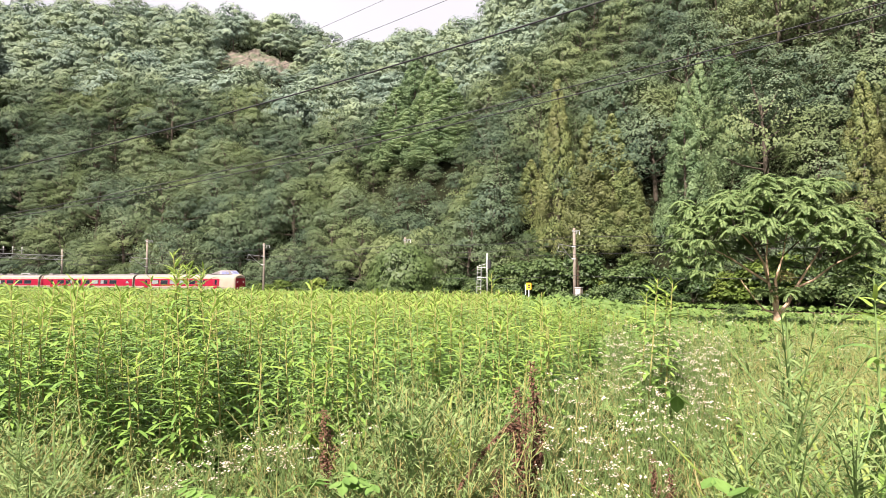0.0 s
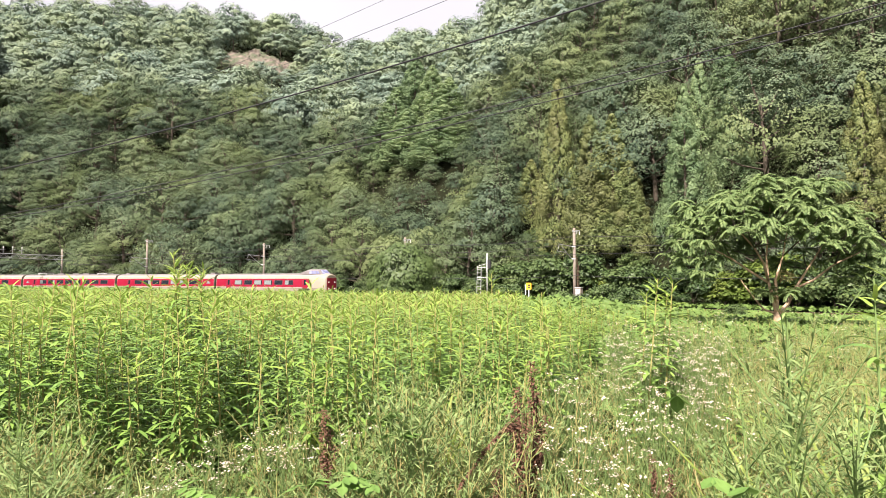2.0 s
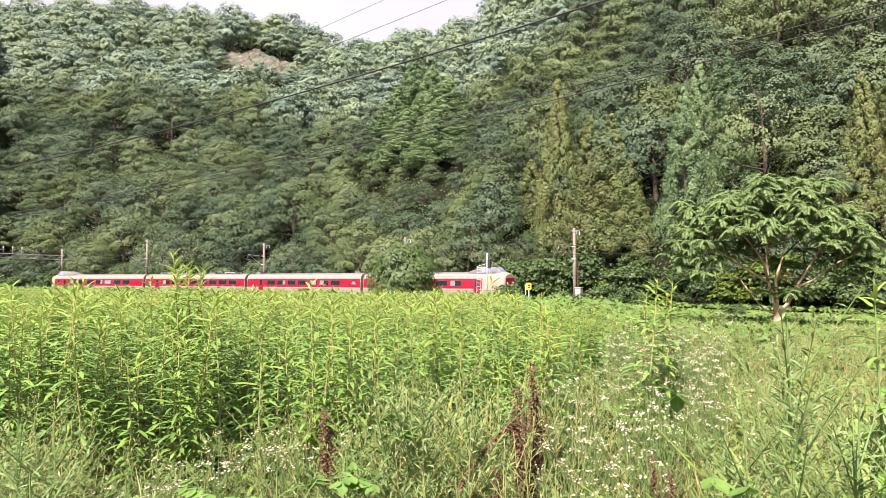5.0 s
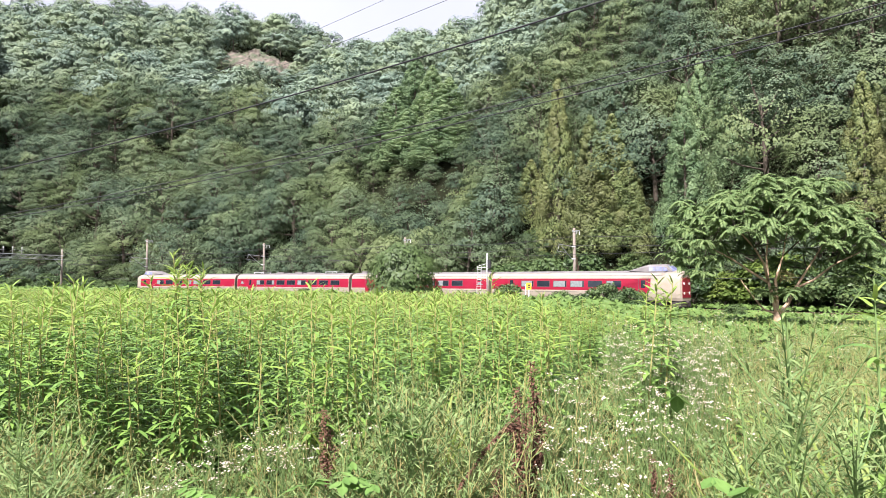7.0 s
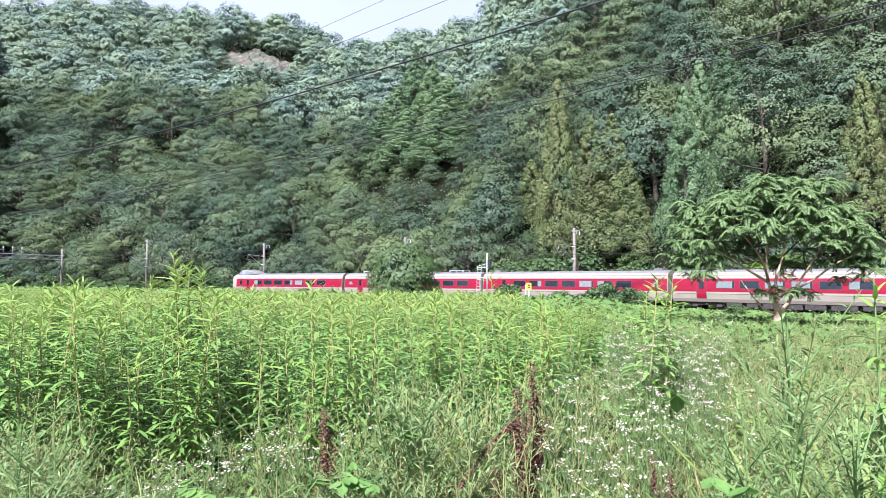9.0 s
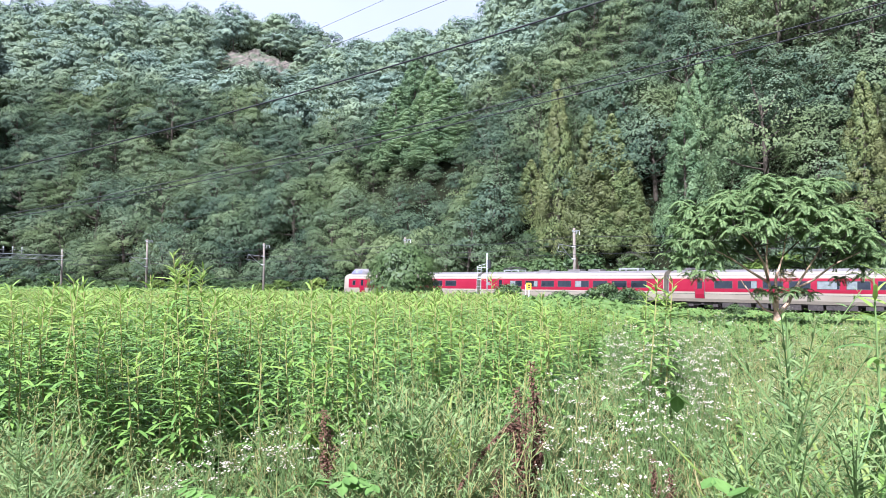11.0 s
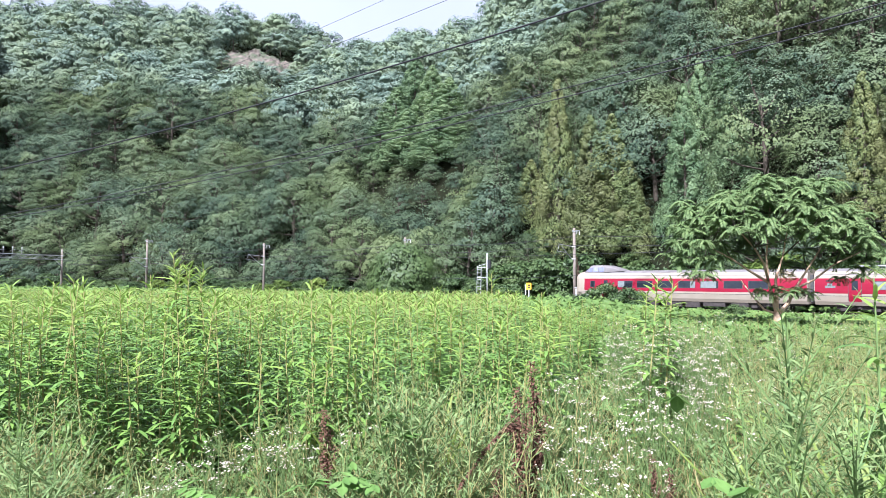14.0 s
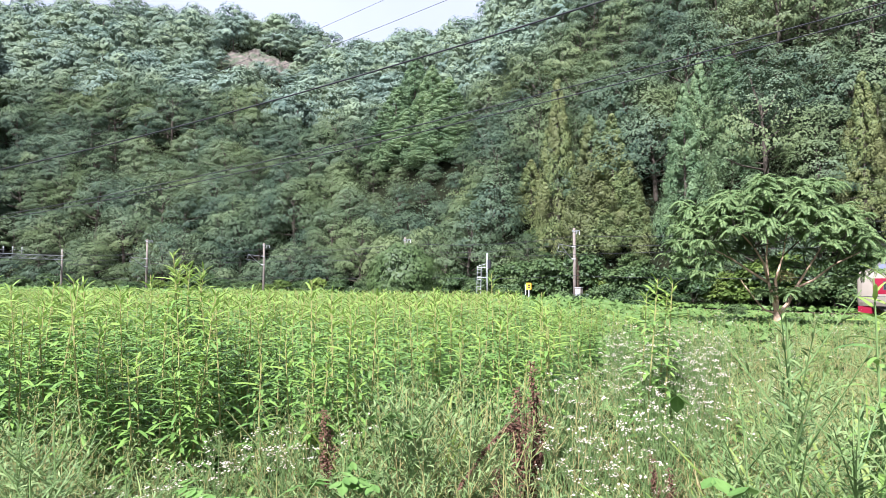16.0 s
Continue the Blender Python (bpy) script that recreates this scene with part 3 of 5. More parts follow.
def carriage(kind, seed):
    """A carriage along +x, rail level at z = 0. kind: 'nose' (cab ahead), 'mid', 'power' (two pantographs), 'tail' (cab behind)."""
    rnd = random.Random(seed)
    cab = kind in ("nose", "tail")
    f = 1 if kind == "nose" else -1
    labels = {"nose": "cream and crimson leading train carriage with a raised cab", "mid": "cream and crimson train carriage with dark windows",
              "power": "cream and crimson train carriage with roof pantographs", "tail": "cream and crimson rear train carriage with a raised cab"}
    car = thing("train_carriage", labels[kind], "train carriage", "carriages of the train")
    h = CAR / 2 - 0.22
    g = Geo()
    if cab:
        xs = [(-h * f, 1, 1), ((h - 1.5) * f, 1, 1), ((h - 0.85) * f, 0.99, 0.995), ((h - 0.4) * f, 0.95, 0.98), ((h - 0.12) * f, 0.86, 0.95), (h * f, 0.74, 0.91)]
    else:
        xs = [(-h, 1, 1), (h, 1, 1)]
    if f < 0 or not cab:
        xs = xs[::-1] if not cab else xs
    shell(g, xs, HALF)
    part("body", g, M_CREAM, car, "", False)
    # roof skin
    g = Geo()
    hx = h - (1.4 if cab else 0.0)
    xa, xb = (-h + 0.02, hx) if f > 0 or not cab else (-hx, h - 0.02)
    prof = [p for p in HALF if p[1] >= 3.17]
    rp = [(-y * 1.0, z + 0.012) for y, z in prof] + [(y, z + 0.012) for y, z in prof[::-1][1:]]
    m = len(rp)
    g.add([(x, y, z) for x in (xa, xb) for y, z in rp], [(j, j + 1, m + j + 1, m + j) for j in range(m - 1)])
    part("roof", g, M_ROOF, car, "dull grey roof", True)
    # crimson band with its windows
    if kind == "nose":
        r0, r1 = -h + 0.05, h - 2.7
    elif kind == "tail":
        r0, r1 = -h + 1.1, h - 0.05
    else:
        r0, r1 = -h + 0.05, h - 0.05
    for side in (-1, 1):
        g = Geo()
        band(g, r0, r1, 1.55, 2.66, 0.006, side)
        part("red_band", g, M_RED, car, "crimson window band")
        g = Geo()
        band(g, -h + 0.3, h - (1.2 if cab and f > 0 else 0.3), 1.36, 1.39, 0.006, side)
        part("side_moulding", g, M_GANGWAY, car)
        g = Geo()
        band(g, -h + (1.6 if kind == "tail" else 0.1), h - (1.6 if kind == "nose" else 0.1), 2.92, 2.96, 0.01, side)
        part("rain_gutter", g, M_ROOF, car)
        if kind == "nose":
            doors, x0, n = [-h + 2.6, h - 3.4], -h + 4.6, 6
        elif kind == "tail":
            doors, x0, n = [-h + 3.4], -h + 5.4, 7
        elif kind == "power":
            doors, x0, n = [-h + 2.7], -h + 4.7, 8
        else:
            doors, x0, n = [-h + 2.8], -h + 4.8, 7
        for x in doors:
            side_door(car, x, side)
        pitch = 1.93
        for i in range(n):
            c = rnd.choice((0, 0, 0, 0.45, 0, -0.3, 0, 0.9, 0))
            window(car, x0 + i * pitch, side, curtain=c)
        if kind == "tail":
            window(car, -h + 2.0, side, wide=0.5, z0=1.85, z1=2.45, name="cab_side_window")
        if kind in ("mid", "power"):
            g = Geo()
            ex = h - 1.1 if kind == "mid" else -h + 1.1
            band(g, ex - 0.35, ex + 0.35, 1.95, 2.12, 0.012, side)
            band(g, ex - 0.2, ex + 0.15, 2.12, 2.3, 0.012, side)
            part("emblem", g, M_CURTAIN, car, "plain pale emblem on the crimson band")
            g = Geo()
            band(g, ex - 0.3, ex + 0.3, 2.42, 2.52, 0.012, side)
            part("destination_panel", g, M_BLACK, car)
    # underfloor gear
    rng_x = -h + 4.6
    while rng_x < h - 5.2:
        w = rnd.uniform(0.8, 2.2)
        for side in (-1, 1):
            g = Geo()
            g.box(rng_x, min(side * 0.55, side * 1.22), rnd.uniform(0.22, 0.34), rng_x + w, max(side * 0.55, side * 1.22), 0.70)
            part("underfloor_box", g, M_UNDER, car)
        rng_x += w + rnd.uniform(0.15, 0.5)
    g = Geo()
    g.box(-h + 0.3, -1.1, 0.55, h - 0.5, 1.1, 0.72)
    part("underframe", g, M_UNDER, car)
    for x in (-h + 2.9, h - 2.9):
        bogie(car, x)
    # gangways at plain ends
    for e in (-1, 1):
        if cab and e == f:
            continue
        g = Geo()
        g.box(min(e * (h - 0.02), e * (h + 0.22)), -0.62, 0.85, max(e * (h - 0.02), e * (h + 0.22)), 0.62, 2.95)
        part("gangway", g, M_GANGWAY, car)
    # roof gear
    if kind == "power":
        pantograph(car, -h + 3.6, False)
        pantograph(car, h - 3.6, True)
        for x in (-3.2, 0.2, 2.4):
            g = Geo()
            g.box(x, -0.6, 3.36, x + 1.3, 0.6, 3.58)
            part("roof_box", g, M_ROOF, car)
    if kind == "mid":
        for x in (-h + 0.9, h - 1.6):
            g = Geo()
            g.box(x, -0.5, 3.36, x + 0.8, 0.5, 3.6)
            part("roof_box", g, M_ROOF, car)
    if cab:
        # raised driver's cab
        c0 = h - 5.0
        secs = [(c0, 0.9, 3.36, 3.40), (c0 + 1.3, 1.0, 3.3, 3.78), (c0 + 1.9, 1.02, 3.26, 3.93), (c0 + 3.3, 1.02, 3.2, 3.95), (c0 + 3.55, 1.0, 3.18, 3.90), (c0 + 4.25, 0.92, 3.12, 3.24)]
        g = Geo()
        pts, faces = [], []
        for x, w, za, zb in secs:
            pts += [(x * f, -w, za), (x * f, -w * 0.94, za + (zb - za) * 0.7), (x * f, -w * 0.7, zb), (x * f, w * 0.7, zb), (x * f, w * 0.94, za + (zb - za) * 0.7), (x * f, w, za)]
        for i in range(len(secs) - 1):
            for j in range(5):
                faces.append((i * 6 + j, i * 6 + j + 1, i * 6 + j + 7, i * 6 + j + 6))
        faces += [(0, 1, 2, 3, 4, 5), tuple(len(pts) - 6 + j for j in range(6))]
        g.add(pts, faces)
        cabin = part("driver_cab", g, M_ROOF, car, "raised grey driver's cab")
        for side in (-1, 1):
            for xa, xb in ((c0 + 2.0, c0 + 2.55), (c0 + 2.63, c0 + 3.2), (c0 + 3.28, c0 + 3.72)):
                g = Geo()
                drop = 0.16 if xb > c0 + 3.6 else 0.0
                g.add([(xa * f, side * 1.035, 3.34), (xb * f, side * 1.025, 3.34), (xb * f - 0.10 * f * (drop > 0), side * 0.985, 3.74 - drop), (xa * f, side * 0.985, 3.74),
                       (xa * f, side * 0.95, 3.34), (xb * f, side * 0.95, 3.34), (xb * f - 0.10 * f * (drop > 0), side * 0.90, 3.74 - drop), (xa * f, side * 0.90, 3.74)],
                      [(0, 1, 2, 3), (4, 5, 6, 7), (0, 1, 5, 4), (1, 2, 6, 5), (2, 3, 7, 6), (3, 0, 4, 7)])
                part("cab_window", g, M_CABPANE, cabin, "blue-grey cab side window")
        g = Geo()
        for ya, yb in ((-0.62, -0.22), (-0.19, 0.19), (0.22, 0.62)):
            pts = [((c0 + 3.62) * f, ya, 3.84), ((c0 + 3.62) * f, yb, 3.84), ((c0 + 4.2) * f, yb * 1.2, 3.32), ((c0 + 4.2) * f, ya * 1.2, 3.32)]
            g.add(pts + [(p[0] - 0.06 * f, p[1], p[2] - 0.06) for p in pts], [(0, 1, 2, 3), (4, 5, 6, 7), (0, 1, 5, 4), (1, 2, 6, 5), (2, 3, 7, 6), (3, 0, 4, 7)])
        part("windscreen", g, M_CABPANE, cabin, "blue-grey sloping windscreen")
        # front face
        g = Geo()
        g.box(min(f * (h - 0.03), f * (h + 0.02)), -0.95, 0.95, max(f * (h - 0.03), f * (h + 0.02)), 0.95, 2.75)
        face = part("front_panel", g, M_RED if kind == "nose" else M_CREAM, car, "crimson front panel" if kind == "nose" else "cream front panel")
        for s in (-0.62, 0.62):
            for z in (1.35, 2.2):
                g = Geo()
                g.tube([(f * (h - 0.02), s, z), (f * (h + 0.05), s, z)], 0.12, 10)
                part("headlamp", g, M_LAMP, face, "round headlamp lens")
        g = Geo()
        g.box(min(f * (h - 0.9), f * (h - 0.05)), -1.15, 0.15, max(f * (h - 0.9), f * (h - 0.05)), 1.15, 0.66)
        part("skirt", g, M_RED if kind == "tail" else M_UNDER, car, "crimson front skirt" if kind == "tail" else "dark front skirt")
        g = Geo()
        g.tube([(f * (h - 0.2), 0, 0.55), (f * (h + 0.25), 0, 0.55)], 0.12, 8)
        part("coupler", g, M_UNDER, car)
    return car


CARRIAGES = [carriage("tail", 3), carriage("power", 8), carriage("mid", 5), carriage("nose", 11)]

# ---- the wooded mountainside ----


def broadleaf_parts(rng, tall, wide, clumps, leaves, size):
    """Crown (points, triangles) and trunk of a tree with tiers of leaf clumps."""
    cs, ns, ss = [], [], []
    g = Geo()
    top = Vector((rng.normal() * 0.3, rng.normal() * 0.3, tall * 0.72))
    g.tube([(0, 0, -1.5), (rng.normal() * 0.15, rng.normal() * 0.15, tall * 0.35), top], [0.24, 0.18, 0.06], 6)
    for i in range(clumps):
        u = (i + rng.rand()) / clumps
        ang = i * 2.4 + rng.rand() * 0.8
        z = tall * (0.28 + 0.66 * u)
        rad = wide * math.sqrt(max(0.03, 1 - (u * 0.99) ** 1.9)) * (0.62 + 0.3 * rng.rand())
        c = np.array((math.cos(ang) * rad, math.sin(ang) * rad, z))
        r = wide * (0.26 + 0.20 * rng.rand())
        n = leaves // clumps
        d = rng.normal(size=(n, 3))
        d[:, 2] = np.abs(d[:, 2]) * 0.9 - 0.3
        d /= np.linalg.norm(d, axis=1, keepdims=True)
        k = (0.84 + 0.24 * rng.rand(n))[:, None]
        cs.append(c + d * np.array((r, r, r * 0.55)) * k)
        ball = np.array((c[0] / wide, c[1] / wide, (z / tall - 0.52) * 2.2))
        nn = d * 0.75 + ball * 1.0 + np.array((0, 0, 0.15)) + rng.normal(size=(n, 3)) * 0.2
        ns.append(nn)
        ss.append(size * (0.65 + 0.7 * rng.rand(n)))
        if i % 2 == 0:
            b = Vector((0, 0, z * 0.72))
            g.tube([b, b.lerp(Vector(c), 0.55) + Vector((0, 0, -0.2)), Vector(c)], [0.09, 0.06, 0.02], 4)
    v, t = leaf_cloud(np.concatenate(cs), np.concatenate(ns), np.concatenate(ss), rng, 0.42)
    return v, t, g


def cedar_parts(rng, tall, wide, leaves, size):
    """A narrow cone of upturned tufts on short boughs."""
    g = Geo()
    g.tube([(0, 0, -1.5), (0, 0, tall * 0.5), (0, 0, tall)], [0.24, 0.15, 0.02], 6)
    n_cl = 190
    cs, ns, ss = [], [], []
    per = leaves // n_cl
    for i in range(n_cl):
        u = 1 - (1 - (i + rng.rand()) / n_cl) ** 0.72
        z = tall * (0.03 + 0.96 * u)
        ang = i * 2.399 + rng.rand() * 1.2
        lobe = 1.0 + 0.22 * math.sin(3 * ang + 9 * u) * rng.rand()
        rad = 1.3 * wide * ((1 - u) ** 0.82) * (0.76 + 0.28 * rng.rand()) * lobe + 0.05
        c = np.array((math.cos(ang) * rad, math.sin(ang) * rad, z - 0.25 * rad))
        r = 0.34 + 0.62 * (1 - u) * (0.6 + 0.8 * rng.rand())
        d = rng.normal(size=(per, 3))
        d /= np.linalg.norm(d, axis=1, keepdims=True)
        cs.append(c + d * np.array((r, r, r * 1.2)) * (0.75 + 0.3 * rng.rand(per))[:, None])
        out = np.array((math.cos(ang), math.sin(ang), 0.3))
        ns.append(d * 1.0 + out * 0.35 + np.array((0, 0, 0.2)) + rng.normal(size=(per, 3)) * 0.15)
        ss.append(size * (0.7 + 0.6 * rng.rand(per)))
        if i % 3 == 0:
            g.tube([(0, 0, z - 0.1), tuple(c)], [0.05, 0.02], 4)
    v, t = leaf_cloud(np.concatenate(cs), np.concatenate(ns), np.concatenate(ss), rng, 0.32)
    return v, t, g


def place(src, m):
    """A copy of a thing at exactly the pose m."""
    o = copy_thing(src, m)
    o.matrix_basis = m
    return o


def tree_kind(name, label, category, group, crown, trunk, leaf, bark=M_BARK):
    """A tree thing with trunk and crown, out of which the others are copied."""
    t = thing(name, label, category, group)
    c = new("crown", tri_mesh("crown", crown[0], crown[1], [leaf]))
    c.parent = t
    part("trunk", trunk, bark, t)
    return t


WOOD_KINDS, EDGE_KINDS = [], []
for k in range(7):
    rng_k = np.random.RandomState(40 + k)
    v_, t_, g_ = broadleaf_parts(rng_k, (8.5, 9.5, 8, 10, 9, 11, 7.5)[k], (4.5, 4.8, 4.2, 5.1, 4.3, 4.7, 4.0)[k], (21, 24, 20, 25, 21, 24, 19)[k], 2050, 0.43)
    WOOD_KINDS.append((v_, t_, g_))
    rng_k = np.random.RandomState(140 + k)
    EDGE_KINDS.append(broadleaf_parts(rng_k, (8.5, 9.5, 8, 10, 9, 11, 7.5)[k], (4.3, 4.6, 4.0, 4.9, 4.1, 4.5, 3.8)[k], (26, 29, 24, 31, 26, 29, 24)[k], 6000, 0.19))

CLEARING = []                       # (x, y, radius) kept free of woods
rock_x, rock_y = -0.285 * 213, 213.0
CLEARING.append((rock_x, rock_y, 9.0))
for dx_, dy_, r_ in ((9, -2, 6.5), (-8, -3, 6.0), (3, -9, 7.0), (-5, -11, 5.0), (8, 8, 5.0)):
    CLEARING.append((rock_x + dx_, rock_y + dy_, r_))

# tall cedars: bearing, distance, height, half width, green
CEDARS = [(0.183, 83, 23.2, 2.7, 0), (0.236, 80, 17.7, 3.0, 0), (0.270, 79, 16.8, 3.5, 0), (0.297, 77, 11.5, 2.6, 0), (0.140, 90, 9.5, 2.6, 0),
          (0.385, 75, 18.3, 2.6, 1), (0.410, 79, 16.6, 2.5, 1), (0.452, 84, 12.0, 3.2, 1), (0.461, 76, 13.1, 2.6, 1), (0.671, 64, 16.7, 2.3, 0), (0.695, 66, 12.5, 2.2, 0),
          (-0.045, 150, 19.6, 5.0, 1), (-0.017, 143, 16.8, 5.0, 1), (-0.075, 143, 15.1, 5.0, 1), (0.010, 140, 12.5, 4.8, 1), (-0.100, 136, 11.5, 5.0, 1), (-0.055, 132, 11.6, 5.0, 1),
          (0.024, 126, 8.0, 4.2, 1), (-0.01, 125, 10.6, 4.8, 1)]


def woods():
    rng_w = random.Random(21)
    spots = []
    taken = {}
    for b, d, _h, w, _g in CEDARS:
        taken.setdefault((int(b * d // 8), int(d // 8)), []).append((b * d, d, w * 0.8))
    tries = 0
    while len(spots) < 1160 and tries < 60000:
        tries += 1
        y = rng_w.uniform(60, 285)
        b = rng_w.uniform(-0.80, 0.80)
        if rng_w.random() > y / 285:
            continue
        x = b * y
        foot = float(np.interp(b, _B, _FOOT))
        ridge = float(np.interp(b, _B, _RIDGE))
        if y < foot - 5 or y > ridge + 14:
            continue
        if beyond(x, y) < 8.5:
            continue
        if any(math.hypot(x - cx, y - cy) < r for cx, cy, r in CLEARING):
            continue
        gap = 4.0 if y < foot + 20 else 5.0
        key = (int(x // 8), int(y // 8))
        near = [q for i in (-1, 0, 1) for j in (-1, 0, 1) for q in taken.get((key[0] + i, key[1] + j), ())]
        if any(math.hypot(x - q[0], y - q[1]) < max(gap, q[2]) for q in near):
            continue
        before = any(abs(b - cb) < 0.95 * cw / cd and cd - 28 < y < cd + 1 for cb, cd, _h, cw, _g in CEDARS)
        if before and any(abs(b - cb) < 0.95 * cw / cd and cd - 5 < y < cd + 1 for cb, cd, _h, cw, _g in CEDARS):
            continue
        taken.setdefault(key, []).append((x, y, 0))
        size = rng_w.uniform(0.85, 1.45) * (0.8 if y < foot + 3 else 1.0)
        if y > ridge - 12:
            size *= 0.8
        if before:
            size *= 0.5
        if abs(b + 0.285) < 0.085 and rock_y - 36 < y < rock_y + 4:
            size *= 0.5
        spots.append((rng_w.randrange(7), x, y, height(x, y) - 0.4, rng_w.uniform(0, 6.28), size, rng_w.uniform(-0.06, 0.06), rng_w.uniform(-0.08, 0.02), rng_w.uniform(0.9, 1.2)))
    spots.sort(key=lambda q: q[2] - float(np.interp(q[1] / q[2], _B, _FOOT)))
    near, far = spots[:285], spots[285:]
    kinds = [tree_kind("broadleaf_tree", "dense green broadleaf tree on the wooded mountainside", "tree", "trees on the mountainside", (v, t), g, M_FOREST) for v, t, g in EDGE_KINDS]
    used = set()
    for which, x, y, z, turn, size, lx, ly, tall in near:
        m = pose(x, y, z, math.degrees(-ly), math.degrees(lx), math.degrees(turn)) @ Matrix.Diagonal((size, size, size * tall, 1))
        if which in used:
            place(kinds[which], m)
        else:
            used.add(which)
            kinds[which].matrix_basis = m
    # the woods go on past both ends of the field
    rng_o = random.Random(88)
    for i in range(36):
        b = rng_o.uniform(0.82, 1.6) * (1 if i % 2 else -1)
        y = rng_o.uniform(75, 170) if b < 0 else rng_o.uniform(52, 110)
        x = b * y
        if beyond(x, y) < 9:
            continue
        k = rng_o.uniform(1.0, 1.6)
        place(kinds[rng_o.randrange(7)], pose(x, y, height(x, y) - 0.4, 0, 0, rng_o.uniform(0, 360)) @ Matrix.Diagonal((k, k, k, 1)))
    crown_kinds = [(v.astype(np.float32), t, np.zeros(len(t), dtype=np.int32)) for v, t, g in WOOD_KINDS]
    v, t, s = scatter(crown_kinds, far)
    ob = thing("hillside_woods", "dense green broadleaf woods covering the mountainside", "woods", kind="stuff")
    c = new("crowns", tri_mesh("crowns", v, t, [M_HAZY_WOODS]))
    c.parent = ob
    c["kind"] = "stuff"
    bole = Geo()
    bole.tube([(0, 0, -1.5), (0.1, 0, 3.0), (0, 0.1, 6.0)], [0.22, 0.16, 0.06], 4)
    trunk_kinds = [triangles(bole)] * 7
    v, t, s = scatter(trunk_kinds, far)
    c = new("trunks", tri_mesh("trunks", v, t, [M_BARK]))
    c.parent = ob
    c["kind"] = "stuff"


def cedars():
    brown, green = [], []
    for k in range(3):
        v, t, g = cedar_parts(np.random.RandomState(80 + k), 18.0, 3.0, 24000, 0.23)
        brown.append((v, t, g))
        green.append((v, t, g))
    made = {}
    for i, (b, d, h, w, green_one) in enumerate(CEDARS):
        key = (i % 3, green_one)
        x, y = b * d, d
        m = pose(x, y, height(x, y) - 0.3, 0, 0, i * 77.0) @ Matrix.Diagonal((w / 3.0, w / 3.0, h / 18.0, 1))
        if key in made:
            place(made[key], m)
        else:
            v, t, g = brown[key[0]]
            o = tree_kind("cedar_tree", "tall cone-shaped green cedar on the mountainside" if green_one else "tall cone-shaped cedar with yellow-brown tinged foliage",
                          "cedar tree", "cedars", (v, t), g, M_CEDAR_GREEN if green_one else M_CEDAR)
            o.matrix_basis = m
            made[key] = o


def rock_face():
    """Bare broken rock below the ridge."""
    g = Geo()
    n, m = 34, 22
    for i in range(n + 1):
        for j in range(m + 1):
            u, w = i / n - 0.5, j / m - 0.5
            x = rock_x + u * 30
            y = rock_y + w * 17
            e = math.hypot(u * 2, w * 2)
            z = height(x, y) + 1.4 * max(0, 1 - e) ** 0.5 - 0.9 * max(0, e - 0.8) * 3
            z += 2.6 * noise.noise((x * 0.22, y * 0.22, 1.0)) + 2.2 * abs(noise.noise((x * 0.55, y * 0.55, 4.0))) + 0.8 * noise.noise((x * 1.3, y * 1.3, 6.0))
            x += 0.9 * noise.noise((x * 0.4, y * 0.4, 9.0))
            g.v.append((x, y, z))
    for i in range(n):
        for j in range(m):
            a = i * (m + 1) + j
            g.f.append((a, a + m + 1, a + m + 2, a + 1))
            g.s.append(0)
    tagged(new("rock_face", mesh("rock_face", g, M_ROCK)), "bare pale reddish rock face below the wooded ridge", "rock face", kind="structure")




def understory():
    """Low leafy scrub over the slope between the trees."""
    rng_s = random.Random(91)
    cs, ns, ss = [], [], []
    while len(cs) < 80000:
        y = rng_s.uniform(62, 262)
        if rng_s.random() > y / 262:
            continue
        b = rng_s.uniform(-0.82, 0.82)
        x = b * y
        if beyond(x, y) < 6.5 or (beyond(x, y) > 30 and rng_s.random() < 0.85) or y > float(np.interp(b, _B, _RIDGE)) + 10:
            continue
        if any(math.hypot(x - cx, y - cy) < r * 0.75 for cx, cy, r in CLEARING) and rng_s.random() < 0.8:
            continue
        cs.append((x, y, height(x, y) + 0.3 + 1.9 * rng_s.random() * (0.6 + noise.noise((x * 0.3, y * 0.3, 0.0)))))
        ns.append((rng_s.gauss(0, 0.5), rng_s.gauss(-0.5, 0.5), 0.9))
        ss.append(rng_s.uniform(0.25, 0.5) * (0.25 + y / 170))
    v, t = leaf_cloud(np.array(cs), np.array(ns), np.array(ss), np.random.RandomState(3), 0.45)
    tagged(new("understory", tri_mesh("understory", v, t, [M_FOREST])), "low green scrub under the mountainside trees", "undergrowth", kind="stuff")


woods()
understory()
cedars()
rock_face()

# ---- shrubs and the wide tree beside the track ----


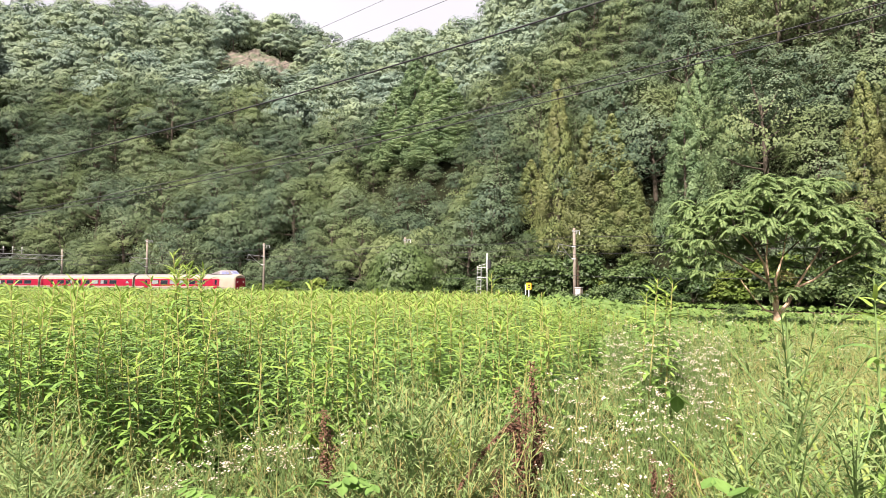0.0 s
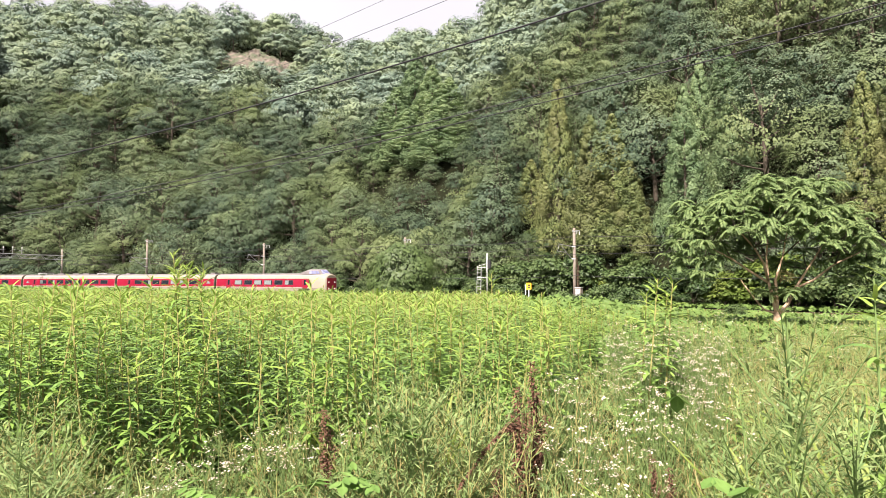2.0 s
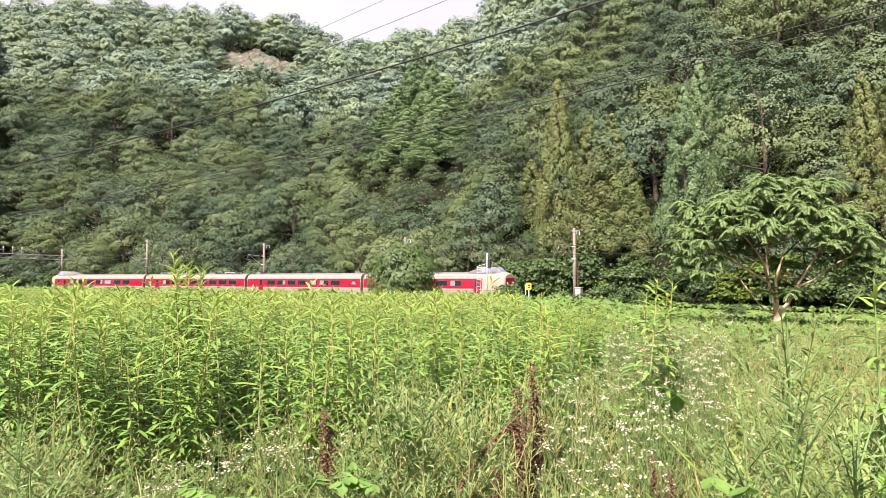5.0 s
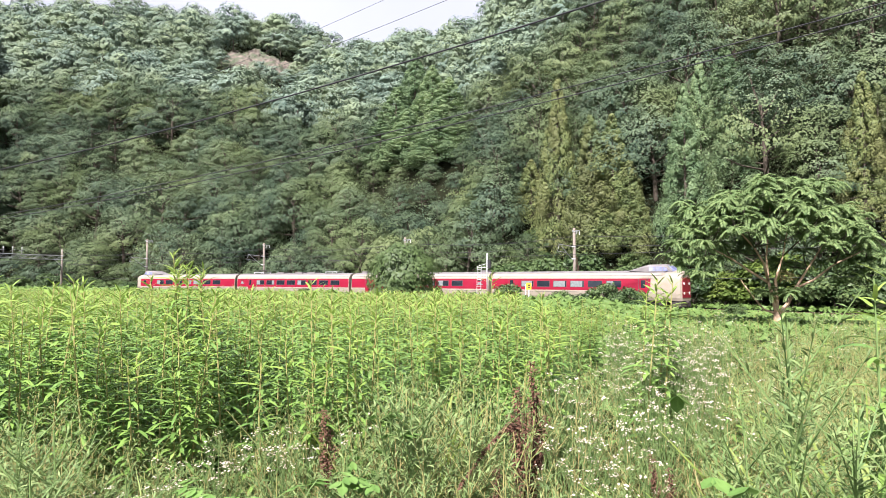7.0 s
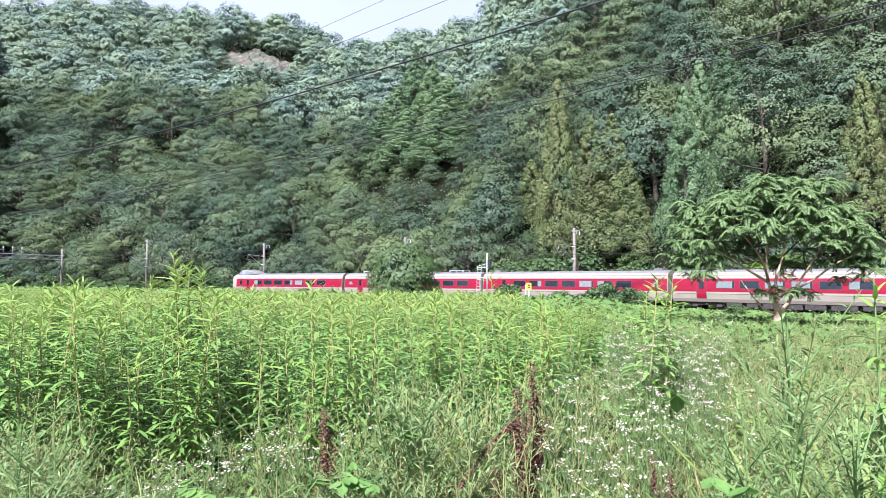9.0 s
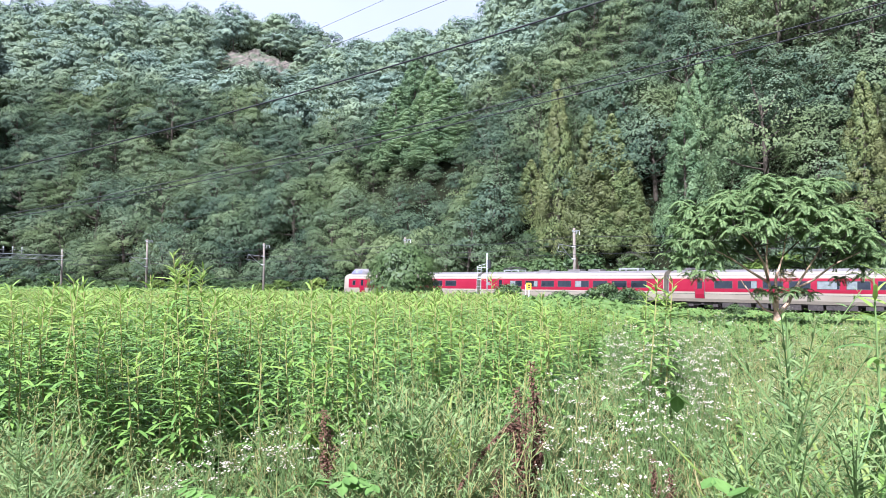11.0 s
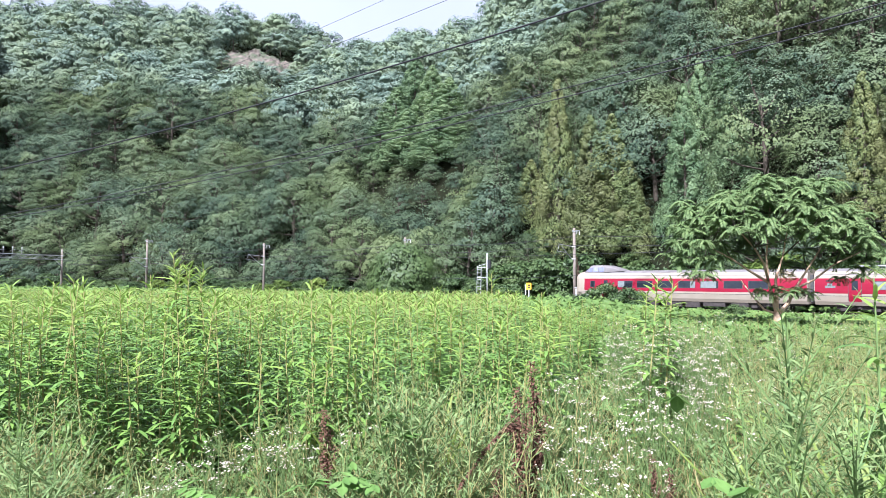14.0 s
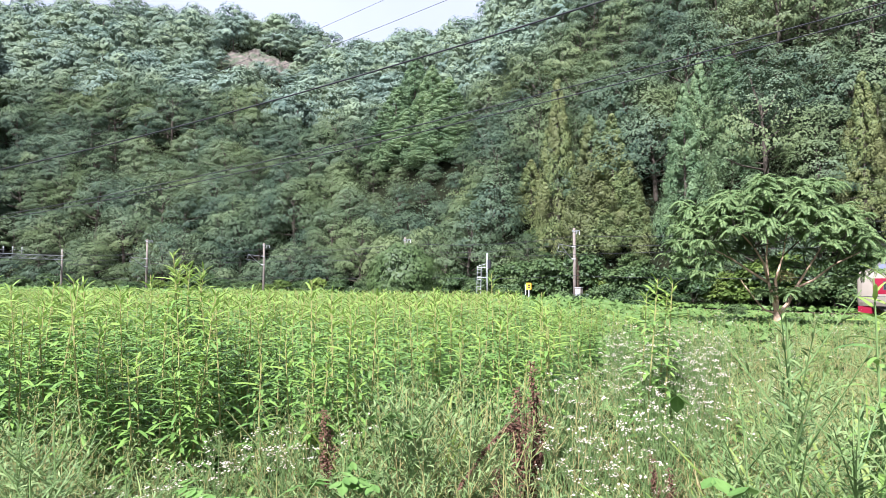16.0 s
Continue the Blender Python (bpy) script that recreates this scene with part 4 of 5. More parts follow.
def shrub_kind(rng, wide, tall, leaves, size, name, label, leaf, group="shrubs along the track"):
    cs, ns, ss = [], [], []
    g = Geo()
    for i in range(5):
        a = i * 1.26 + rng.rand()
        g.tube([(0, 0, -0.3), (math.cos(a) * wide * 0.2, math.sin(a) * wide * 0.2, tall * 0.4), (math.cos(a) * wide * 0.5, math.sin(a) * wide * 0.5, tall * 0.75)], [0.06, 0.045, 0.015], 5)
    n_cl = 26
    per = leaves // n_cl
    for i in range(n_cl):
        u = rng.rand() ** 0.7
        a = i * 2.4 + rng.rand()
        z = tall * (0.12 + 0.8 * u)
        rad = wide * math.sqrt(max(0.04, 1 - u ** 2)) * (0.4 + 0.55 * rng.rand())
        c = np.array((math.cos(a) * rad, math.sin(a) * rad, z))
        r = wide * (0.2 + 0.16 * rng.rand())
        d = rng.normal(size=(per, 3))
        d[:, 2] = np.abs(d[:, 2]) - 0.3
        d /= np.linalg.norm(d, axis=1, keepdims=True)
        cs.append(c + d * np.array((r, r, r * 0.7)) * (0.6 + 0.5 * rng.rand(per))[:, None])
        ns.append(d * 0.6 + np.array((0, 0, 0.6)) + rng.normal(size=(per, 3)) * 0.35)
        ss.append(size * (0.6 + 0.8 * rng.rand(per)))
    v, t = leaf_cloud(np.concatenate(cs), np.concatenate(ns), np.concatenate(ss), rng, 0.4)
    return tree_kind(name, label, "shrub", group, (v, t), g, leaf)


def shrubs():
    # dark layered bush between the field and the track
    v, t, g = broadleaf_parts(np.random.RandomState(61), 5.4, 3.1, 34, 14000, 0.18)
    o = tree_kind("bush", "broad layered green bush between field and track", "bush", "", (v, t), g, M_BUSH)
    o.matrix_basis = pose(-0.062 * 50, 50, -1.6, 0, 0, 40) @ Matrix.Diagonal((0.90, 0.90, 1.12, 1))
    lime = shrub_kind(np.random.RandomState(62), 2.2, 2.6, 3600, 0.20, "shrub", "bright yellow-green shrub at the foot of the slope", M_LIME)
    green = shrub_kind(np.random.RandomState(63), 2.2, 2.6, 3600, 0.20, "shrub", "leafy green shrub beside the railway", M_BUSH)
    spots = []
    rnd = random.Random(4)
    # behind the track, along the foot of the slope
    for i in range(64):
        s = -95 + i * 2.35 + rnd.uniform(-0.8, 0.8)
        x, y, _ = track(s, rnd.uniform(5.4, 8.5))
        is_lime = (0.38 < x / y < 0.52 and rnd.random() < 0.7) or rnd.random() < 0.1
        spots.append((is_lime, x, y, -1.1, rnd.uniform(0.7, 1.15) * (1.75 if s > 2 else 1.15)))
    # up the foot of the slope
    for i in range(70):
        s = -20 + i * 1.25 + rnd.uniform(-0.8, 0.8)
        x, y, _ = track(s, rnd.uniform(9.0, 17.0))
        spots.append((False, x, y, height(x, y) - 0.3, rnd.uniform(0.8, 1.3)))
    # small ones on the field side
    for b, d, sc in ((-0.145, 57, 0.55), (-0.215, 62, 0.6), (-0.19, 64, 0.5), (0.045, 55, 0.6), (0.102, 52, 0.85), (0.075, 57, 0.6), (0.185, 47, 0.6), (0.225, 45, 0.7), (0.255, 44, 0.75), (0.295, 42, 0.7), (0.20, 44, 0.5), (0.46, 38, 0.42)):
        spots.append((False, b * d, d, height(b * d, d) - 0.1, sc))
    first = {True: lime, False: green}
    for is_lime, x, y, z, sc in spots:
        m = pose(x, y, z, 0, 0, rnd.uniform(0, 360)) @ Matrix.Diagonal((sc, sc, sc * rnd.uniform(0.85, 1.15), 1))
        if first.get(is_lime) is not None:
            first[is_lime].matrix_basis = m
            made_from = first[is_lime]
            first[is_lime] = None
            if is_lime:
                lime_src = made_from
            else:
                green_src = made_from
        else:
            place(lime_src if is_lime else green_src, m)


def pinnate(g, base, way, length, rnd):
    """A compound leaf: narrow leaflets in pairs along a drooping stalk."""
    p, d = Vector(base), Vector(way).normalized()
    n = 9
    for i in range(n):
        p = p + d * (length / n)
        d = (d + Vector((0, 0, -0.17))).normalized()
        side = d.cross(Vector((0, 0, 1)))
        side = side.normalized() if side.length > 0.05 else Vector((1, 0, 0))
        l = length * (0.30 - 0.012 * i) * rnd.uniform(0.8, 1.1)
        for s in (-1, 1):
            w = (side * s + d * 0.5 + Vector((0, 0, -0.5 + rnd.uniform(-0.35, 0.25)))).normalized()
            a = w.cross(d).normalized().cross(w).normalized() * l * 0.23
            g.add([p, p + w * l * 0.45 + a, p + w * l, p + w * l * 0.45 - a], [(0, 1, 2), (0, 2, 3)])


def wide_tree():
    rnd = random.Random(12)
    t = thing("spreading_tree", "spreading young tree with large feathery pinnate leaves and pale trunk", "tree")
    bx, by = 12.62, 24.0
    t.matrix_basis = pose(bx, by, height(bx, by) - 0.05)
    trunk = Geo()
    trunk.tube([(0, 0, -0.3), (0.0, 0, 0.35), (0.0, 0, 0.88)], [0.17, 0.13, 0.13], 9)
    part("trunk", trunk, M_PALE_BARK, t, "pale forked trunk", True)
    limbs = [((0.0, 0, 0.8), (-0.10, 0.05, 1.4), (-0.25, 0.1, 2.05), (-0.30, 0.1, 3.0), (-0.10, 0.1, 5.0)),
             ((0.0, 0, 0.8), (-0.02, -0.05, 1.5), (-0.05, -0.05, 2.1), (0.22, -0.1, 3.0), (0.5, -0.2, 4.6)),
             ((0.04, 0, 0.8), (0.42, 0.0, 1.2), (0.72, 0.05, 1.75), (1.25, 0.1, 2.5), (2.3, 0.2, 4.0)),
             ((-0.02, 0, 0.82), (-0.45, 0.1, 0.98), (-0.85, 0.15, 1.5), (-1.25, 0.2, 2.1)),
             ((-0.25, 0.1, 2.0), (-0.9, 0.1, 2.4), (-1.6, 0.15, 2.9), (-2.5, 0.2, 3.4)),
             ((-0.25, 0.1, 2.05), (-0.6, -0.3, 2.7), (-1.1, -0.6, 3.3), (-1.9, -0.9, 4.0)),
             ((0.72, 0.05, 1.75), (1.3, -0.2, 2.1), (2.0, -0.4, 2.7), (3.0, -0.6, 3.2))]
    thick = (0.085, 0.08, 0.085, 0.05, 0.055, 0.05, 0.05)
    for lb, r in zip(limbs, thick):
        g = Geo()
        g.tube(lb, [r * k for k in (1.0, 0.82, 0.62, 0.42, 0.25)[:len(lb)]], 7)
        part("limb", g, M_PALE_BARK, t, "", True)
    starts = [Vector(p) for lb in limbs for p in lb[2:]]
    tips = []
    for i in range(74):
        a = i * 2.399 + 0.5
        u = ((i + 0.5) / 74) ** 0.5
        lump = 0.90 + 0.22 * noise.noise((math.cos(a) * 1.9, math.sin(a) * 1.9, u * 2.2))
        r = 4.0 * u * lump
        z = 2.6 + 3.75 * math.sqrt(max(0.02, 1 - (u * 0.97) ** 2)) * lump + rnd.uniform(-0.7, 0.15)
        e = Vector((math.cos(a) * r + 0.15, math.sin(a) * r * 0.7 + 0.5, z))
        if e.y < 0.2 and abs(e.x) < 2.4:
            e.z = max(e.z, 3.9)
        s = min(starts, key=lambda q: (q - e).length + (0.8 if q.z > e.z - 0.3 else 0))
        mid = s.lerp(e, 0.55) + Vector((0, 0, -0.12))
        g = Geo()
        g.tube([s, mid, e], [0.032, 0.024, 0.012], 5)
        b = part("branch", g, M_BARK, t, "", True)
        tips.append((e, 1.0))
        for j in range(3):
            q = e + Vector((rnd.uniform(-0.75, 0.75), rnd.uniform(-0.7, 0.7), rnd.uniform(-0.65, 0.3)))
            g = Geo()
            g.tube([mid.lerp(e, 0.6), q], [0.014, 0.006], 4)
            tips.append((q, 0.92))
            part("twig", g, M_BARK, b)
    # hanging skirts of the crown, and the tuft low in the fork
    for x, y, z in ((-3.6, 0.2, 2.7), (-3.2, -0.6, 2.4), (-3.9, 0.5, 3.1), (-2.9, 0.8, 2.3), (-2.6, -0.3, 2.5), (-3.5, -0.5, 3.2), (3.0, -0.4, 2.3), (3.4, 0.2, 2.6), (2.7, 0.5, 2.2), (3.7, -0.2, 3.0),
                    (-0.75, -0.2, 1.75), (-0.2, -0.5, 1.8), (0.35, -0.5, 1.75), (0.85, -0.3, 1.75), (1.15, -0.2, 1.6), (0.1, -0.7, 1.65), (-0.5, -0.5, 1.6)):
        tips.append((Vector((x, y, z)), 0.72))
    g = Geo()
    for e, sc in tips:
        for j in range(11):
            a = j * 0.571 + rnd.uniform(-0.35, 0.35)
            pinnate(g, e, (math.cos(a), math.sin(a), rnd.uniform(-0.3, 0.9)), rnd.uniform(0.42, 0.78) * sc, rnd)
    part("crown", g, M_WALNUT, t, "layered feathery green leaves")
    nest = Geo()
    for i in range(60):
        a, b2 = rnd.uniform(0, 6.28), rnd.uniform(-0.8, 0.8)
        p = Vector((math.cos(a) * 0.2, math.sin(a) * 0.2, b2 * 0.22)) + Vector((0.28, -0.2, 2.25))
        nest.tube([p, p + Vector((rnd.uniform(-0.2, 0.2), rnd.uniform(-0.2, 0.2), rnd.uniform(-0.15, 0.1)))], 0.012, 4)
    part("twig_bundle", nest, M_STRAW, t, "brown bundle of dry twigs in the fork")


shrubs()
wide_tree()

# ---- plants of the field ----


def goldenrod(rnd, tall, leaves, rich):
    """Stem (slot 0), grown leaves (1), young top leaves (2), withered lower leaves (3)."""
    g = Geo()
    bend = rnd.uniform(-0.05, 0.05), rnd.uniform(-0.05, 0.05)
    low = 0.0 if rich else tall * 0.5
    at = lambda z: Vector((bend[0] * (z / tall) ** 2 * tall, bend[1] * (z / tall) ** 2 * tall, z))
    g.tube([at(low), at((low + tall) / 2), at(tall)], [0.0068, 0.0056, 0.0028], 5 if rich else 3, 0, caps=False)
    for i in range(leaves):
        u = i / leaves
        z = (low if not rich else tall * 0.16) + (tall - (low if not rich else tall * 0.16)) * u ** 0.92
        h = z / tall
        a = i * 2.399 + rnd.uniform(-0.25, 0.25)
        up = 0.15 + 0.35 * h + 0.9 * max(0, h - 0.9) * 9 + rnd.uniform(-0.15, 0.15)
        length = (0.105 + 0.085 * math.sin(min(h, 0.97) * 3.0)) * rnd.uniform(0.8, 1.15)
        if h > 0.93:
            length *= 1.0 - (h - 0.93) * 6
        slot = 2 if h > 0.86 else 1
        if h < 0.3 and rnd.random() < 0.22:
            slot, up = 3, -0.9
        g.leaf(at(z), (math.cos(a), math.sin(a), up), length, length * 0.145, 1.25 if h < 0.85 else 0.6, slot, rnd.uniform(-0.4, 0.4), 4 if rich else 2)
    return g


def fleabane(rnd, tall):
    """Branching stem (slot 0), narrow leaves (0), flat clusters of white flower heads (1)."""
    g = Geo()
    top = Vector((rnd.uniform(-0.06, 0.06), rnd.uniform(-0.06, 0.06), tall * 0.7))
    g.tube([(0, 0, 0), top * 0.6, top], [0.004, 0.0035, 0.0025], 4, 0, caps=False)
    for i in range(16):
        z = tall * rnd.uniform(0.08, 0.72)
        a = rnd.uniform(0, 6.28)
        g.leaf(top * (z / (tall * 0.7)), (math.cos(a), math.sin(a), 0.5), rnd.uniform(0.04, 0.08), 0.010, 0.5, 0)
    for i in range(6):
        a = i * 2.4 + rnd.uniform(-0.4, 0.4)
        far = rnd.uniform(0.02, 0.12)
        e = top + Vector((math.cos(a) * far, math.sin(a) * far, tall * rnd.uniform(0.14, 0.3)))
        s = top * rnd.uniform(0.7, 1.0)
        f = s.lerp(e, 0.75)
        g.tube([s, f], [0.0022, 0.0014], 3, 0, caps=False)
        wide = rnd.uniform(0.018, 0.036)
        for k in range(rnd.randint(4, 8)):
            q = rnd.uniform(0, 6.28)
            m = wide * math.sqrt(rnd.random())
            c = e + Vector((math.cos(q) * m, math.sin(q) * m, rnd.uniform(-0.006, 0.008)))
            g.tube([f, c], [0.0009, 0.0007], 3, 0, caps=False)
            r = rnd.uniform(0.0036, 0.0062)
            tx, ty = rnd.uniform(-0.5, 0.5), rnd.uniform(-0.7, 0.2)
            ring = [c + Vector((math.cos(q) * r, math.sin(q) * r, -(math.cos(q) * tx + math.sin(q) * -ty) * r)) for q in (0, 1.05, 2.09, 3.14, 4.19, 5.24)]
            g.add(ring + [c + Vector((0, 0, r * 0.6))], [(j, (j + 1) % 6, 6) for j in range(6)], 1)
    return g


def mugwort(rnd, tall, side=9, leaf=0.052, stout=0.0045):
    """Bushy grey-green weed: ascending side shoots set with short lance-shaped leaves, crowded at the tips."""
    g = Geo()
    lean = Vector((rnd.uniform(-0.1, 0.1), rnd.uniform(-0.1, 0.1), tall))
    shoots = [(Vector((0, 0, 0)), lean, stout)]
    for i in range(side):
        k = rnd.uniform(0.25, 0.88)
        a = i * 2.4 + rnd.uniform(-0.4, 0.4)
        l = tall * rnd.uniform(0.16, 0.34) * (1.25 - 0.5 * k)
        w = rnd.uniform(0.5, 0.75)
        shoots.append((lean * k, lean * k + Vector((math.cos(a) * l * w, math.sin(a) * l * w, l * 0.85)), stout * 0.48))
    for s, e, r in shoots:
        g.tube([s, e], [r, r * 0.45], 4 if r > 0.004 else 3, 0, caps=False)
        n = 18 if r < stout * 0.9 else 34
        for i in range(n):
            u = 0.12 + 0.88 * (i + rnd.random()) / n
            a = i * 2.399 + rnd.uniform(-0.4, 0.4)
            l = leaf * rnd.uniform(0.6, 1.15) * (1.15 - 0.55 * u)
            g.leaf(s.lerp(e, u), (math.cos(a), math.sin(a), rnd.uniform(0.25, 0.95) + (1.0 if u > 0.93 else 0)), l, l * 0.16, 0.5, 1, rnd.uniform(-0.6, 0.6), 2)
    return g


def grass(rnd, tall, blades, wide):
    g = Geo()
    for i in range(blades):
        a = rnd.uniform(0, 6.28)
        l = tall * rnd.uniform(0.6, 1.1)
        g.leaf((rnd.uniform(-0.06, 0.06), rnd.uniform(-0.06, 0.06), 0), (math.cos(a) * 0.35, math.sin(a) * 0.35, 1), l, wide * rnd.uniform(0.7, 1.2), rnd.uniform(0.5, 1.3), 0, rnd.uniform(-0.8, 0.8), 5)
    return g


def lobed(g, c, way, size, rnd, slot=0):
    """A broad three-part leaf."""
    c, d = Vector(c), Vector(way).normalized()
    side = d.cross(Vector((0, 0, 1))).normalized()
    for turn, k in ((-0.95, 0.85), (0, 1.0), (0.95, 0.85)):
        w = (d * math.cos(turn) + side * math.sin(turn) + Vector((0, 0, rnd.uniform(-0.25, 0.0)))).normalized()
        n = w.cross(Vector((0, 0, 1))).normalized()
        l = size * k
        pts = [c, c + w * l * 0.3 + n * l * 0.26, c + w * l * 0.65 + n * l * 0.24, c + w * l, c + w * l * 0.65 - n * l * 0.24, c + w * l * 0.3 - n * l * 0.26, c + w * l * 0.5 + Vector((0, 0, -l * 0.06))]
        g.add(pts, [(i, (i + 1) % 6, 6) for i in range(6)], slot)


def vine(rnd, tall, n, big=1.0):
    """Climbing stem (slot 0) with broad three-part leaves (1)."""
    g = Geo()
    p = Vector((0, 0, 0))
    path = [p.copy()]
    for i in range(6):
        p = p + Vector((rnd.uniform(-0.08, 0.08), rnd.uniform(-0.08, 0.08), tall / 6))
        path.append(p.copy())
    g.tube(path, 0.0017, 4, 0, caps=False)
    for i in range(n):
        q = path[1 + i % 6]
        a = rnd.uniform(0, 6.28)
        w = Vector((math.cos(a), math.sin(a), 0.25))
        e = q + w * rnd.uniform(0.04, 0.1)
        g.tube([q, e], 0.0018, 3, 0, caps=False)
        lobed(g, e, (w.x, w.y - 0.7, -0.65 if big == 1.0 else -0.3), rnd.uniform(0.05, 0.08) * big, rnd, 1)
    return g


def dock(rnd, tall):
    """Dried stalk (slot 0) crowded with brown seeds."""
    g = Geo()
    top = Vector((rnd.uniform(-0.05, 0.05), 0, tall))
    arms = [(Vector((0, 0, 0)), top)]
    for i in range(4):
        z = tall * rnd.uniform(0.45, 0.7)
        a = rnd.uniform(0, 6.28)
        arms.append((Vector((0, 0, z)), Vector((math.cos(a) * 0.045, math.sin(a) * 0.045, z + tall * rnd.uniform(0.2, 0.32)))))
    for s, e in arms:
        g.tube([s, e], [0.005, 0.002], 4, 0, caps=False)
        for i in range(150):
            u = rnd.uniform(0.38, 1.0) if s.z == 0 else rnd.uniform(0.05, 1)
            a = rnd.uniform(0, 6.28)
            c = s.lerp(e, u) + Vector((math.cos(a), math.sin(a), 0)) * rnd.uniform(0.003, 0.02)
            g.leaf(c, (math.cos(a), math.sin(a), rnd.uniform(-0.8, 0.4)), 0.016, 0.012, 0.6, 0)
    return g


def bent_dock(rnd):
    """A stalk that rises, breaks over and hangs down sideways, crowded with brown seeds."""
    g = Geo()
    path = [Vector(p) for p in ((0.02, 0.05, 0), (0.03, 0.03, 0.6), (0.0, 0.0, 0.99), (-0.06, -0.02, 1.0), (-0.17, -0.04, 0.88), (-0.27, -0.05, 0.74))]
    g.tube(path, [0.005, 0.0045, 0.004, 0.0035, 0.003, 0.002], 4, 0, caps=False)
    for i in range(520):
        u = rnd.uniform(2.0, 4.98)
        k = int(u)
        a = rnd.uniform(0, 6.28)
        c = path[k].lerp(path[k + 1], u - k) + Vector((math.cos(a) * 0.5, 0.7 * math.sin(a), math.cos(a))) * rnd.uniform(0.003, 0.022)
        g.leaf(c, (math.cos(a), math.sin(a), rnd.uniform(-0.8, 0.4)), 0.017, 0.012, 0.6, 0)
    return g


def split(name, label, category, group, g, slots):
    """A plant thing with one mesh for each slot: slots is a row of (part name, material)."""
    t = thing(name, label, category, group)
    for k, (pn, mat) in enumerate(slots):
        q = Geo()
        q.v = g.v
        q.f = [f for f, s in zip(g.f, g.s) if s == k]
        if not q.f:
            continue
        idx = {}
        faces = []
        for f in q.f:
            faces.append(tuple(idx.setdefault(i, len(idx)) for i in f))
        q.v = [g.v[i] for i in idx]
        q.f, q.s = faces, [0] * len(faces)
        o = part(pn, q, mat, t)
        if len(faces) > 60:
            o["kind"] = "stuff"
    return t


ROD_SLOTS = [("stem", M_STEM), ("leaves", M_ROD), ("top_leaves", M_ROD_TOP), ("withered_leaves", M_STRAW)]
RODS = [goldenrod(random.Random(100 + k), 1.56 + 0.03 * (k % 3), 84, True) for k in range(7)]
RODS_FAR = [goldenrod(random.Random(200 + k), 1.52, 24, False) for k in range(5)]


def stuff(name, label, category, kinds, spots, mats):
    v, t, s = scatter([triangles(g) for g in kinds], spots)
    return tagged(new(name, tri_mesh(name, v, t, mats, s)), label, category, kind="stuff")


def rod_height(b, y):
    """How tall the stand is by bearing: full on the west side, lower towards the east."""
    return float(np.interp(b, [-0.9, 0.10, 0.17, 0.26, 0.36, 0.6], [1.0, 0.97, 0.90, 0.78, 0.60, 0.5])) * (1.0 if y < 9 else float(np.interp(y, [9, 20, 45], [0.93, 0.84, 0.7])))


def field():
    rnd = random.Random(31)
    front, back, far = [], [], []
    for i in range(6000):
        y = 3.55 + 8.5 * rnd.random() ** 1.3
        b = rnd.uniform(-0.85, 0.85)
        if b > 0.17 + (y - 4) * 0.02 and rnd.random() < 0.86:
            continue
        if b > -0.1 and y < 3.9:
            continue
        if rnd.random() > (0.20 if y < 5.5 else 0.17) * (y / 6):
            continue
        k = rod_height(b, y) * (rnd.uniform(0.74, 0.98) if rnd.random() < 0.75 else rnd.uniform(0.98, 1.08)) * (1.0 if y < 5 else 0.95)
        spot = (rnd.randrange(7), b * y, y, height(b * y, y) - 0.02, rnd.uniform(0, 6.28), 1.0, rnd.uniform(-0.05, 0.05), rnd.uniform(-0.05, 0.05), k)
        (front if y < 4.7 else back).append(spot)
    src = [split("goldenrod", "tall leafy green goldenrod plant in the field", "goldenrod", "goldenrod stand", g, ROD_SLOTS) for g in RODS]
    used = set()
    for which, x, y, z, turn, size, lx, ly, tall in front:
        m = pose(x, y, z, math.degrees(-ly), math.degrees(lx), math.degrees(turn)) @ Matrix.Diagonal((size, size, size * tall, 1))
        if which in used:
            place(src[which], m)
        else:
            used.add(which)
            src[which].matrix_basis = m
    # a few that stand out above the rest
    for b, y, k in ((-0.405, 5.2, 1.17), (-0.425, 5.4, 1.12), (-0.385, 5.3, 1.11), (-0.44, 5.1, 1.08), (-0.415, 5.0, 1.08), (-0.37, 5.2, 1.06), (-0.455, 5.3, 1.04), (-0.395, 5.1, 1.12), (-0.64, 4.4, 1.02), (-0.55, 4.5, 1.01), (0.08, 5.6, 1.07), (0.315, 4.2, 1.04), (0.342, 4.3, 1.05), (0.305, 4.5, 0.96), (0.33, 4.4, 0.98)):
        place(src[rnd.randrange(7)], pose(b * y, y, 0, 0, 0, rnd.uniform(0, 360)) @ Matrix.Diagonal((1.1, 1.1, k, 1)))
    stuff("goldenrod_stand", "dense green goldenrod stand filling the field", "goldenrod", RODS, back, [m for _, m in ROD_SLOTS])
    while len(far) < 3600:
        y = 10.5 + 36 * rnd.random() ** 1.15
        b = rnd.uniform(-0.8, 0.8)
        if b > 0.12 and rnd.random() < 0.8:
            continue
        if beyond(b * y, y) > -5:
            continue
        k = rod_height(b, y) * rnd.uniform(0.85, 1.06)
        sc = 1.0 + y / 40
        far.append((rnd.randrange(5), b * y, y, height(b * y, y) - 1.52 * k * (sc - 1), rnd.uniform(0, 6.28), sc, 0, 0, k))
    stuff("far_goldenrod", "green goldenrod tops stretching towards the railway", "goldenrod", RODS_FAR, far, [m for _, m in ROD_SLOTS])


